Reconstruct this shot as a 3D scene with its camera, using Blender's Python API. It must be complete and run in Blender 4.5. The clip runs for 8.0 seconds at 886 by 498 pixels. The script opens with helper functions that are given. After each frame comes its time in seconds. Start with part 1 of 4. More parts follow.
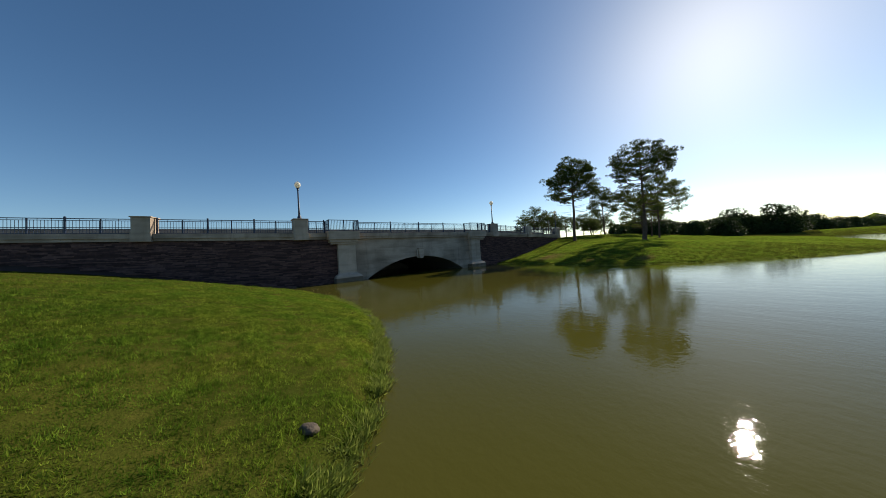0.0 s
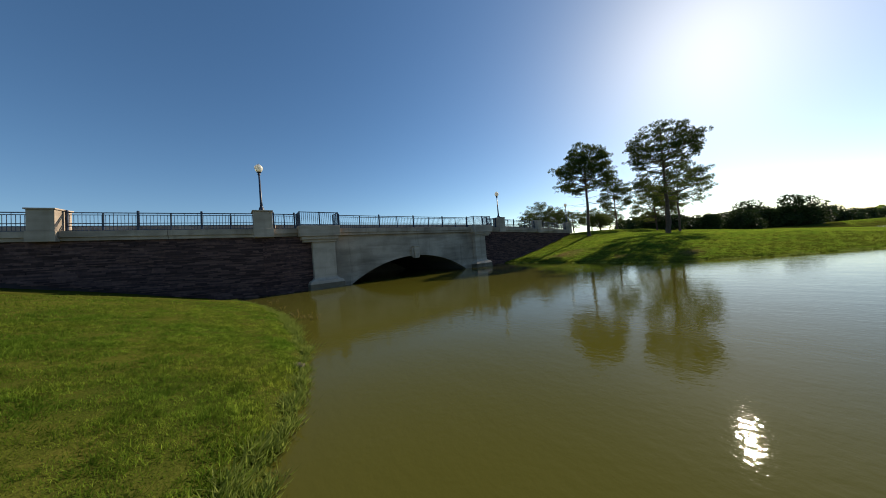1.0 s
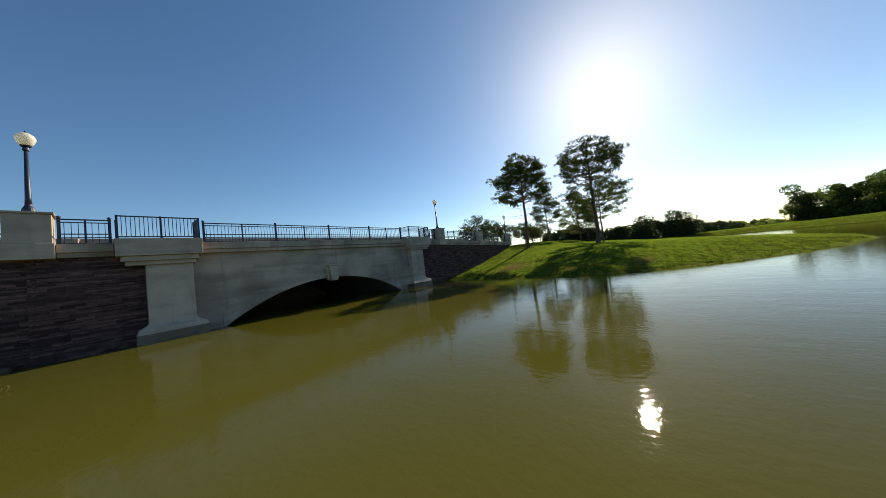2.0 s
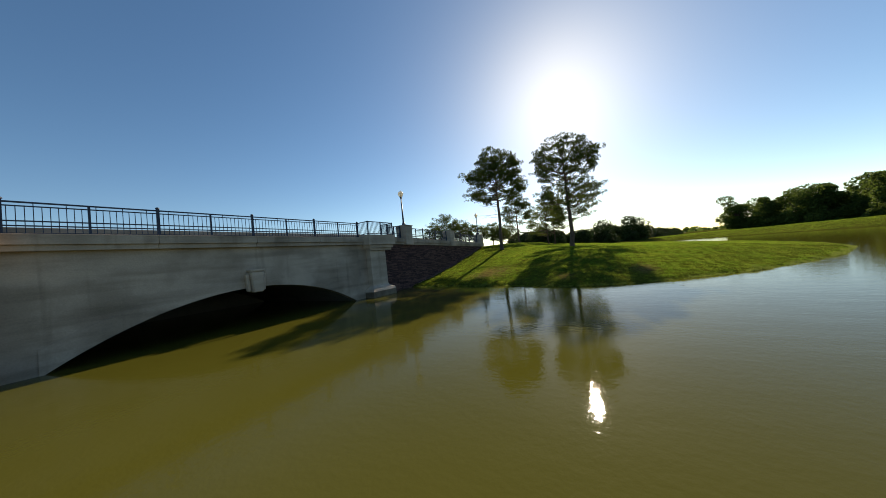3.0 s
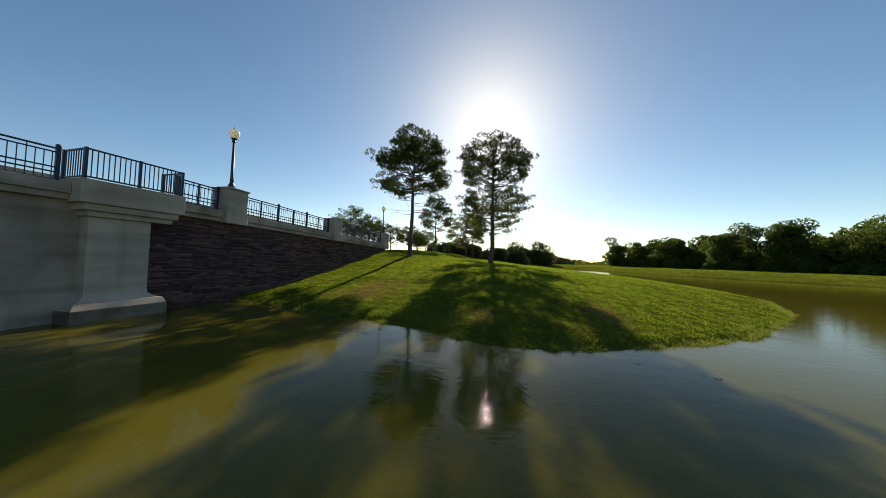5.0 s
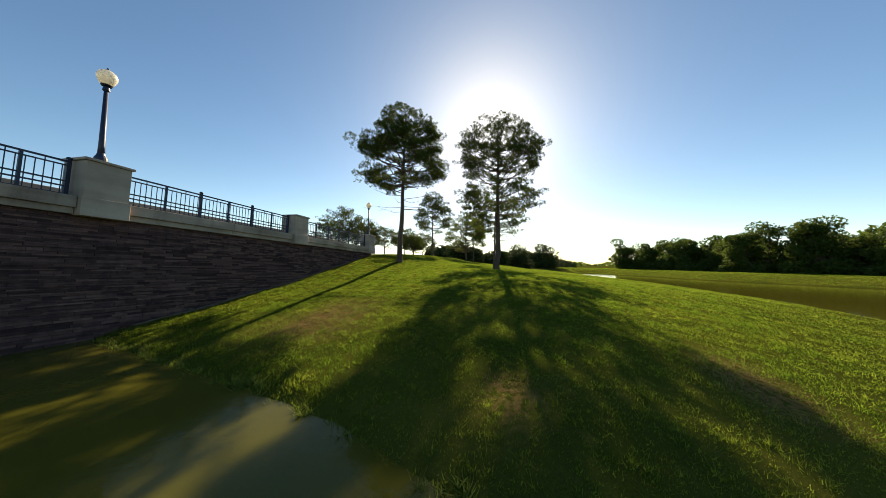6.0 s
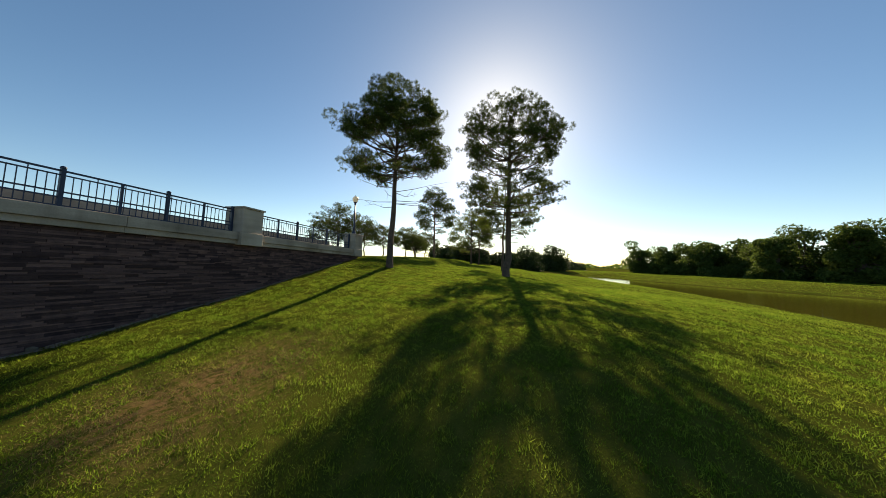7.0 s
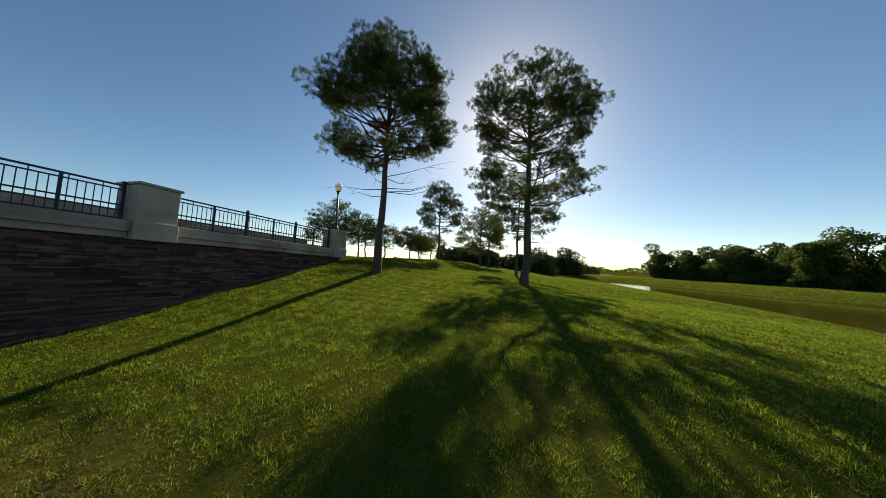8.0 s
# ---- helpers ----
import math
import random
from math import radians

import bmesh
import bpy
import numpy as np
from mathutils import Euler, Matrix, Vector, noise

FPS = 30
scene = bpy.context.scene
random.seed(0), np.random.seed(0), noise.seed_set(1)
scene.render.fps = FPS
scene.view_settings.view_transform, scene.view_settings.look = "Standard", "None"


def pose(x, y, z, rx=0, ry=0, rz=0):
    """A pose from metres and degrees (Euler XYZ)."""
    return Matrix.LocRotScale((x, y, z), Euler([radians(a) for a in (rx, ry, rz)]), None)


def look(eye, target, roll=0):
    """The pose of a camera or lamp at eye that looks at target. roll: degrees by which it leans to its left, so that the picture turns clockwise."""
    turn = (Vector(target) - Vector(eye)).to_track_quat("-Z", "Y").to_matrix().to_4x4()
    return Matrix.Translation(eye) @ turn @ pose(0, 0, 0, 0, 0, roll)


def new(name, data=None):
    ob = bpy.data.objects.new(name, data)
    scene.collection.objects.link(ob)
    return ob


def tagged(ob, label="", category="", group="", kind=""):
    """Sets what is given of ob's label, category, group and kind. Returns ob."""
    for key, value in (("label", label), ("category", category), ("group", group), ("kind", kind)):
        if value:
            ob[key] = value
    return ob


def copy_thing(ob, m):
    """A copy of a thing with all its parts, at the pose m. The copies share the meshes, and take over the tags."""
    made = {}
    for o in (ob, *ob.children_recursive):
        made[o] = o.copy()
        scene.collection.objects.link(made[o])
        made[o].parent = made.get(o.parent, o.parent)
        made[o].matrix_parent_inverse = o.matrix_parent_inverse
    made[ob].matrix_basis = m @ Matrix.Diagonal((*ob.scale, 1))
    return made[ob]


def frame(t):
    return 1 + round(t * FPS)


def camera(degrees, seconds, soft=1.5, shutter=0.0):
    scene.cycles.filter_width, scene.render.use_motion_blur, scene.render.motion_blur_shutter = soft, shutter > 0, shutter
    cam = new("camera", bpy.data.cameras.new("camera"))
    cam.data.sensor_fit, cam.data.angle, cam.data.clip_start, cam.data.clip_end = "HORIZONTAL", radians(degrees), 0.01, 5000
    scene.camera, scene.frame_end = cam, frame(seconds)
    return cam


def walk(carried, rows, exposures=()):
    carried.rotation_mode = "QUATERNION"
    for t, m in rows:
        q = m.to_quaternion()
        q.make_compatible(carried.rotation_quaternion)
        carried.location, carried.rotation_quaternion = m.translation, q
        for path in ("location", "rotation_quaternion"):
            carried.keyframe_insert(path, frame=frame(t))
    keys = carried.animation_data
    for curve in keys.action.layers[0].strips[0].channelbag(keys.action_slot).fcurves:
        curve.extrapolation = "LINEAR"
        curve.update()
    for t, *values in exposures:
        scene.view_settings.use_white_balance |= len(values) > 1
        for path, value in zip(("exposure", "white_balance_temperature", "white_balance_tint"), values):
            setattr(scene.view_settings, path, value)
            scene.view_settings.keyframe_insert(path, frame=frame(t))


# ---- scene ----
cam = camera(116.8, 8.0, soft=0.5)
PATH = [
    (0, (-16.591, -24.500, 2.152), (-15.355, -22.928, 2.171), -3.65),
    (0.5, (-15.234, -22.634, 2.003), (-13.987, -21.071, 2.044), -3.95),
    (1, (-13.727, -20.896, 1.898), (-12.491, -19.323, 1.923), -4.70),
    (1.5, (-11.972, -19.297, 1.895), (-10.648, -17.799, 1.942), -5.96),
    (1.7, (-11.264, -18.667, 1.908), (-9.844, -17.260, 1.986), -6.43),
    (2.8, (-7.449, -15.200, 2.272), (-5.717, -14.200, 2.325), -6.62),
    (3, (-6.954, -14.860, 2.326), (-5.249, -13.817, 2.388), -6.05),
    (3.5, (-5.048, -14.167, 2.446), (-3.210, -13.380, 2.495), -7.35),
    (4, (-2.725, -13.479, 2.064), (-0.821, -12.872, 2.147), -7.37),
    (4.5, (-0.402, -13.242, 2.058), (1.533, -12.744, 2.146), -3.33),
    (5, (1.715, -13.314, 2.278), (3.644, -12.794, 2.356), 1.50),
    (5.2, (2.630, -13.228, 2.364), (4.563, -12.723, 2.464), 2.70),
    (6.3, (7.929, -11.972, 2.661), (9.857, -11.452, 2.764), 0.53),
    (6.5, (8.679, -11.871, 2.787), (10.606, -11.344, 2.888), 1.19),
    (7, (10.849, -11.637, 3.049), (12.767, -11.079, 3.148), 1.76),
    (7.5, (13.019, -11.237, 3.183), (14.928, -10.650, 3.284), 1.81),
    (8, (15.212, -10.751, 3.237), (17.111, -10.133, 3.344), 2.44),
]
walk(cam, [(t, look(eye, target, roll)) for t, eye, target, roll in PATH],
     exposures=[(0, -0.17, 6750, 10), (1.5, 0.05, 6950, 10), (3, 0.12, 7450, 10), (4.0, 0.1, 7850, 10), (4.5, 0.1, 7950, 10), (5.2, 0.23, 8150, 10), (6.4, 0.48, 8200, 10), (7.0, 0.3, 8000, 10), (7.6, 0.0, 7600, 10), (8, -0.05, 7600, 10)])


# ---- world and sun ----
SUN_EL, SUN_AZ = radians(27.8), radians(5.3)      # azimuth counted from +x towards +y
world = bpy.data.worlds.new("world")
scene.world = world
world.use_nodes = True
wn, wl = world.node_tree.nodes, world.node_tree.links
wn.clear()
sky = wn.new("ShaderNodeTexSky")
sky.sky_type = 'NISHITA'
sky.sun_disc = False
sky.sun_elevation = SUN_EL
sky.sun_rotation = math.pi / 2 - SUN_AZ
sky.altitude, sky.air_density, sky.dust_density, sky.ozone_density = 0, 0.8, 0.29, 1.0
bg = wn.new("ShaderNodeBackground")
bg.inputs["Strength"].default_value = 0.127
wout = wn.new("ShaderNodeOutputWorld")
deep = wn.new("ShaderNodeHueSaturation")
deep.inputs["Saturation"].default_value = 1.2
wl.new(sky.outputs[0], deep.inputs["Color"])
tint = wn.new("ShaderNodeMix")
tint.data_type, tint.blend_type = 'RGBA', 'MULTIPLY'
tint.inputs[0].default_value = 1.0
tint.inputs[7].default_value = (0.905, 1.0, 1.03, 1)
wl.new(deep.outputs[0], tint.inputs[6])
wl.new(tint.outputs[2], bg.inputs[0])
wl.new(bg.outputs[0], wout.inputs[0])

sun_data = bpy.data.lights.new("sun", 'SUN')
sun_data.energy, sun_data.angle, sun_data.color = 6.3, radians(0.53), (1.0, 0.90, 0.75)
sun = new("sun", sun_data)
sun_dir = Vector((math.cos(SUN_EL) * math.cos(SUN_AZ), math.cos(SUN_EL) * math.sin(SUN_AZ), math.sin(SUN_EL)))
sun.matrix_world = look(sun_dir * 400, (0, 0, 0))


# ---- materials ----
def material(name, colour, rough=0.8, metal=0.0, vary=0.25, scale=3.0, fine=40.0, bump=0.3, bump_dist=0.01,
             second=None, spec=0.5):
    """A surface with large and small variation, and a fine relief. second: a colour for the large patches."""
    m = bpy.data.materials.new(name)
    m.use_nodes = True
    n, k = m.node_tree.nodes, m.node_tree.links
    b = n["Principled BSDF"]
    tc = n.new("ShaderNodeTexCoord")
    big = n.new("ShaderNodeTexNoise")
    big.inputs["Scale"].default_value, big.inputs["Detail"].default_value = scale, 5
    small = n.new("ShaderNodeTexNoise")
    small.inputs["Scale"].default_value, small.inputs["Detail"].default_value = fine, 6
    for t in (big, small):
        k.new(tc.outputs["Object"], t.inputs["Vector"])
    ramp = n.new("ShaderNodeValToRGB")
    ramp.color_ramp.elements[0].position, ramp.color_ramp.elements[1].position = 0.35, 0.68
    ramp.color_ramp.elements[0].color = (*colour, 1)
    ramp.color_ramp.elements[1].color = (*(second or [c * (1 - vary) for c in colour]), 1)
    k.new(big.outputs[0], ramp.inputs[0])
    val = n.new("ShaderNodeMapRange")
    val.inputs["To Min"].default_value, val.inputs["To Max"].default_value = 1 - vary, 1 + vary
    k.new(small.outputs[0], val.inputs[0])
    hsv = n.new("ShaderNodeHueSaturation")
    k.new(ramp.outputs[0], hsv.inputs["Color"])
    k.new(val.outputs[0], hsv.inputs["Value"])
    k.new(hsv.outputs[0], b.inputs["Base Color"])
    b.inputs["Roughness"].default_value, b.inputs["Metallic"].default_value = rough, metal
    b.inputs["Specular IOR Level"].default_value = spec
    bm_ = n.new("ShaderNodeBump")
    bm_.inputs["Strength"].default_value, bm_.inputs["Distance"].default_value = bump, bump_dist
    k.new(small.outputs[0], bm_.inputs["Height"])
    k.new(bm_.outputs[0], b.inputs["Normal"])
    return m


def streaked(m, strength=0.35):
    """Level pour marks and damp patches on a concrete face, and a few drips down it."""
    n, k = m.node_tree.nodes, m.node_tree.links
    b = n["Principled BSDF"]
    tc = n.new("ShaderNodeTexCoord")
    for size, scale, lo, hi, amount in (((0.22, 0.22, 1.9), 1.3, 0.46, 0.66, 0.75), ((0.55, 0.55, 0.5), 1.0, 0.42, 0.62, 0.9), ((2.1, 2.1, 0.12), 1.1, 0.58, 0.74, 0.8)):
        mp = n.new("ShaderNodeMapping")
        mp.inputs["Scale"].default_value = size
        t = n.new("ShaderNodeTexNoise")
        t.inputs["Scale"].default_value, t.inputs["Detail"].default_value = scale, 6
        k.new(tc.outputs["Object"], mp.inputs[0])
        k.new(mp.outputs[0], t.inputs["Vector"])
        r = n.new("ShaderNodeValToRGB")
        r.color_ramp.elements[0].position, r.color_ramp.elements[1].position = lo, hi
        c = 1 - strength * amount
        r.color_ramp.elements[0].color, r.color_ramp.elements[1].color = (1, 1, 1, 1), (c, c * 0.99, c * 0.97, 1)
        k.new(t.outputs[0], r.inputs[0])
        mix = n.new("ShaderNodeMix")
        mix.data_type, mix.blend_type = 'RGBA', 'MULTIPLY'
        mix.inputs[0].default_value = 1.0
        k.new(b.inputs["Base Color"].links[0].from_socket, mix.inputs[6])
        k.new(r.outputs[0], mix.inputs[7])
        k.new(mix.outputs[2], b.inputs["Base Color"])
    return m


M_CONCRETE = streaked(material("cast_concrete", (0.51, 0.41, 0.32), 0.85, vary=0.18, scale=0.7, fine=22, bump=0.25, bump_dist=0.006, second=(0.41, 0.328, 0.256), spec=0.2), 0.36)
M_PIER = streaked(material("rendered_pier", (0.55, 0.445, 0.35), 0.85, vary=0.14, scale=1.2, fine=30, bump=0.3, bump_dist=0.005, second=(0.46, 0.37, 0.29), spec=0.2), 0.24)
M_PLINTH = streaked(material("wet_stained_concrete", (0.25, 0.20, 0.145), 0.7, vary=0.25, scale=1.8, fine=26, bump=0.3, bump_dist=0.006, second=(0.16, 0.125, 0.085), spec=0.25), 0.3)
M_BACKING = material("dark_mortar", (0.06, 0.040, 0.038), 0.95, scale=2, fine=50)
M_VAULT = material("vault_concrete", (0.20, 0.18, 0.15), 0.9, scale=0.8, fine=20)
M_STEEL = material("black_painted_steel", (0.014, 0.026, 0.058), 0.45, vary=0.2, scale=6, fine=60, bump=0.08, bump_dist=0.002)
M_ROAD = material("asphalt", (0.055, 0.053, 0.05), 0.9, scale=0.6, fine=60, bump=0.4)
M_BARK = material("pine_bark", (0.13, 0.085, 0.055), 0.95, vary=0.45, scale=4, fine=22, bump=1.0, bump_dist=0.04, second=(0.07, 0.048, 0.035))


def stone_material():
    m = material("ledge_stone", (0.132, 0.082, 0.072), 0.88, vary=0.3, scale=5, fine=45, bump=0.7, bump_dist=0.008, second=(0.082, 0.053, 0.051), spec=0.08)
    n, k = m.node_tree.nodes, m.node_tree.links
    b = n["Principled BSDF"]
    geo = n.new("ShaderNodeNewGeometry")
    info = n.new("ShaderNodeObjectInfo")
    add = n.new("ShaderNodeMath")
    add.operation = 'ADD'
    fr = n.new("ShaderNodeMath")
    fr.operation = 'FRACT'
    k.new(geo.outputs["Random Per Island"], add.inputs[0])
    k.new(info.outputs["Random"], add.inputs[1])
    k.new(add.outputs[0], fr.inputs[0])
    tint = n.new("ShaderNodeValToRGB")
    e = tint.color_ramp.elements
    e[0].color, e[1].color = (0.45, 0.43, 0.46, 1), (1.6, 1.45, 1.38, 1)
    mid = tint.color_ramp.elements.new(0.55)
    mid.color = (0.95, 0.88, 0.9, 1)
    k.new(fr.outputs[0], tint.inputs[0])
    mix = n.new("ShaderNodeMix")
    mix.data_type, mix.blend_type = 'RGBA', 'MULTIPLY'
    mix.inputs[0].default_value = 1.0
    src = b.inputs["Base Color"].links[0].from_socket
    k.new(src, mix.inputs[6])
    k.new(tint.outputs[0], mix.inputs[7])
    k.new(mix.outputs[2], b.inputs["Base Color"])
    return m


M_STONE = stone_material()


def leaf_material(name, a, b_, through_=0.35, rough=0.55, gloss=0.1):
    """Leaves, needles and blades: they let some of the light through; colour differs from leaf to leaf."""
    m = bpy.data.materials.new(name)
    m.use_nodes = True
    n, k = m.node_tree.nodes, m.node_tree.links
    p = n["Principled BSDF"]
    out = n["Material Output"]
    geo = n.new("ShaderNodeNewGeometry")
    ramp = n.new("ShaderNodeValToRGB")
    ramp.color_ramp.elements[0].color, ramp.color_ramp.elements[1].color = (*a, 1), (*b_, 1)
    k.new(geo.outputs["Random Per Island"], ramp.inputs[0])
    k.new(ramp.outputs[0], p.inputs["Base Color"])
    p.inputs["Roughness"].default_value = rough
    p.inputs["Specular IOR Level"].default_value = gloss
    tr = n.new("ShaderNodeBsdfTranslucent")
    k.new(ramp.outputs[0], tr.inputs["Color"])
    mix = n.new("ShaderNodeMixShader")
    mix.inputs[0].default_value = through_
    k.new(p.outputs[0], mix.inputs[1])
    k.new(tr.outputs[0], mix.inputs[2])
    k.new(mix.outputs[0], out.inputs["Surface"])
    return m


def mottled(m):
    """Clumps of fresher and drier blades, at two sizes."""
    n, k = m.node_tree.nodes, m.node_tree.links
    tc = n.new("ShaderNodeTexCoord")
    src = n["Principled BSDF"].inputs["Base Color"].links[0].from_socket
    last = src
    for scale, lo, hi, low, high in ((11.0, 0.40, 0.62, (0.52, 0.58, 0.5, 1), (1.3, 1.24, 1.26, 1)), (2.2, 0.36, 0.66, (0.68, 0.75, 0.66, 1), (1.22, 1.17, 1.18, 1)), (0.8, 0.35, 0.7, (0.78, 0.95, 0.85, 1), (1.13, 1.04, 1.1, 1))):
        t = n.new("ShaderNodeTexNoise")
        t.inputs["Scale"].default_value, t.inputs["Detail"].default_value = scale, 3
        k.new(tc.outputs["Object"], t.inputs["Vector"])
        r = n.new("ShaderNodeValToRGB")
        r.color_ramp.elements[0].position, r.color_ramp.elements[1].position = lo, hi
        r.color_ramp.elements[0].color, r.color_ramp.elements[1].color = low, high
        k.new(t.outputs[0], r.inputs[0])
        mx = n.new("ShaderNodeMix")
        mx.data_type, mx.blend_type = 'RGBA', 'MULTIPLY'
        mx.inputs[0].default_value = 1.0
        k.new(last, mx.inputs[6])
        k.new(r.outputs[0], mx.inputs[7])
        last = mx.outputs[2]
    k.new(last, n["Principled BSDF"].inputs["Base Color"])
    k.new(last, n["Translucent BSDF"].inputs["Color"])
    return m


M_NEEDLE = leaf_material("pine_needles", (0.05, 0.078, 0.018), (0.11, 0.14, 0.028), 0.45)
# paler needles for three pines: sun shining through put into the colour
M_NEEDLE_SUNLIT = leaf_material("sunlit_pine_needles", (0.08, 0.115, 0.018), (0.16, 0.19, 0.035), 0.55)
M_LEAF = leaf_material("oak_leaves", (0.055, 0.09, 0.018), (0.12, 0.16, 0.032), 0.5)
M_OAK = leaf_material("dark_oak_leaves", (0.026, 0.045, 0.014), (0.06, 0.085, 0.022), 0.2)
M_BLADE = mottled(leaf_material("grass_blades", (0.155, 0.222, 0.022), (0.230, 0.300, 0.042), 0.75, 0.7, 0.03))


def grass_ground():
    m = bpy.data.materials.new("mown_grass")
    m.use_nodes = True
    n, k = m.node_tree.nodes, m.node_tree.links
    b = n["Principled BSDF"]
    tc = n.new("ShaderNodeTexCoord")
    def noise_(scale, detail=5.0):
        t = n.new("ShaderNodeTexNoise")
        t.inputs["Scale"].default_value, t.inputs["Detail"].default_value = scale, detail
        k.new(tc.outputs["Object"], t.inputs["Vector"])
        return t
    big, mid, fine = noise_(0.35), noise_(3.0), noise_(38.0)
    r1 = n.new("ShaderNodeValToRGB")
    r1.color_ramp.elements[0].position, r1.color_ramp.elements[1].position = 0.32, 0.7
    r1.color_ramp.elements[0].color, r1.color_ramp.elements[1].color = (0.044, 0.056, 0.009, 1), (0.080, 0.082, 0.014, 1)
    k.new(big.outputs[0], r1.inputs[0])
    r2 = n.new("ShaderNodeValToRGB")
    r2.color_ramp.elements[0].position, r2.color_ramp.elements[1].position = 0.55, 0.8
    r2.color_ramp.elements[0].color, r2.color_ramp.elements[1].color = (0, 0, 0, 1), (0.7, 0.7, 0.7, 1)
    k.new(mid.outputs[0], r2.inputs[0])
    mx = n.new("ShaderNodeMix")
    mx.data_type = 'RGBA'
    k.new(r2.outputs[0], mx.inputs[0])
    k.new(r1.outputs[0], mx.inputs[6])
    mx.inputs[7].default_value = (0.12, 0.102, 0.022, 1)
    # the dry patch of bare straw-brown turf, where its own weight is painted on the sheet
    dry = n.new("ShaderNodeAttribute")
    dry.attribute_name = "dry"
    dm = n.new("ShaderNodeMath")
    dm.operation = 'MULTIPLY'
    k.new(dry.outputs["Fac"], dm.inputs[0])
    rr = n.new("ShaderNodeMapRange")
    rr.inputs["From Min"].default_value, rr.inputs["From Max"].default_value = 0.40, 0.58
    k.new(noise_(9.0, 8.0).outputs[0], rr.inputs[0])
    k.new(rr.outputs[0], dm.inputs[1])
    mx2 = n.new("ShaderNodeMix")
    mx2.data_type = 'RGBA'
    k.new(dm.outputs[0], mx2.inputs[0])
    k.new(mx.outputs[2], mx2.inputs[6])
    mx2.inputs[7].default_value = (0.20, 0.12, 0.05, 1)
    val = n.new("ShaderNodeMapRange")
    val.inputs["To Min"].default_value, val.inputs["To Max"].default_value = 0.45, 1.55
    k.new(fine.outputs[0], val.inputs[0])
    hsv = n.new("ShaderNodeHueSaturation")
    k.new(mx2.outputs[2], hsv.inputs["Color"])
    k.new(val.outputs[0], hsv.inputs["Value"])
    k.new(hsv.outputs[0], b.inputs["Base Color"])
    b.inputs["Roughness"].default_value = 0.85
    b.inputs["Specular IOR Level"].default_value = 0.0
    bump = n.new("ShaderNodeBump")
    bump.inputs["Strength"].default_value, bump.inputs["Distance"].default_value = 0.5, 0.03
    k.new(fine.outputs[0], bump.inputs["Height"])
    k.new(bump.outputs[0], b.inputs["Normal"])
    return m


M_GRASS = grass_ground()


def water_material():
    m = bpy.data.materials.new("turbid_green_water")
    m.use_nodes = True
    n, k = m.node_tree.nodes, m.node_tree.links
    b = n["Principled BSDF"]
    b.inputs["Roughness"].default_value = 0.022
    b.inputs["IOR"].default_value = 1.33
    b.inputs["Specular IOR Level"].default_value = 0.16
    tc = n.new("ShaderNodeTexCoord")
    cl = n.new("ShaderNodeTexNoise")
    cl.inputs["Scale"].default_value, cl.inputs["Detail"].default_value = 0.12, 3
    k.new(tc.outputs["Object"], cl.inputs["Vector"])
    ramp = n.new("ShaderNodeValToRGB")
    ramp.color_ramp.elements[0].color, ramp.color_ramp.elements[1].color = (0.069, 0.0645, 0.0092, 1), (0.083, 0.078, 0.0122, 1)
    k.new(cl.outputs[0], ramp.inputs[0])
    k.new(ramp.outputs[0], b.inputs["Base Color"])
    a = n.new("ShaderNodeTexNoise")
    a.inputs["Scale"].default_value, a.inputs["Detail"].default_value, a.inputs["Roughness"].default_value = 1.6, 5, 0.6
    mp = n.new("ShaderNodeMapping")
    mp.inputs["Scale"].default_value = (1.0, 0.45, 1.0)
    mp.inputs["Rotation"].default_value = (0, 0, radians(25))
    k.new(tc.outputs["Object"], mp.inputs[0])
    k.new(mp.outputs[0], a.inputs["Vector"])
    fine = n.new("ShaderNodeTexNoise")
    fine.inputs["Scale"].default_value, fine.inputs["Detail"].default_value = 9.0, 3
    k.new(tc.outputs["Object"], fine.inputs["Vector"])
    both = n.new("ShaderNodeMath")
    both.operation = 'MULTIPLY_ADD'
    both.inputs[1].default_value = 0.36
    k.new(fine.outputs[0], both.inputs[0])
    k.new(a.outputs[0], both.inputs[2])
    bump = n.new("ShaderNodeBump")
    bump.inputs["Strength"].default_value, bump.inputs["Distance"].default_value = 0.135, 0.05
    k.new(both.outputs[0], bump.inputs["Height"])
    k.new(bump.outputs[0], b.inputs["Normal"])
    return m


M_WATER = water_material()


# ---- building helpers ----
def mesh_from(bm, name, mats, smooth=False):
    me = bpy.data.meshes.new(name)
    bm.to_mesh(me)
    bm.free()
    for m in (mats if isinstance(mats, (list, tuple)) else [mats]):
        me.materials.append(m)
    if smooth:
        for p in me.polygons:
            p.use_smooth = True
    return me


def part(name, bm, mat, parent=None, label="", smooth=False, at=None):
    ob = new(name, mesh_from(bm, name, mat, smooth))
    if at is not None:
        ob.matrix_basis = at
    if parent is not None:
        ob.parent = parent
    return tagged(ob, label) if label else ob


def shared(name, me, parent, m):
    ob = new(name, me)
    ob.parent, ob.matrix_basis = parent, m
    return ob


def thing(name, at, label, category, group="", kind=""):
    ob = new(name)
    ob.empty_display_size = 0.2
    ob.matrix_basis = at
    return tagged(ob, label, category, group, kind)


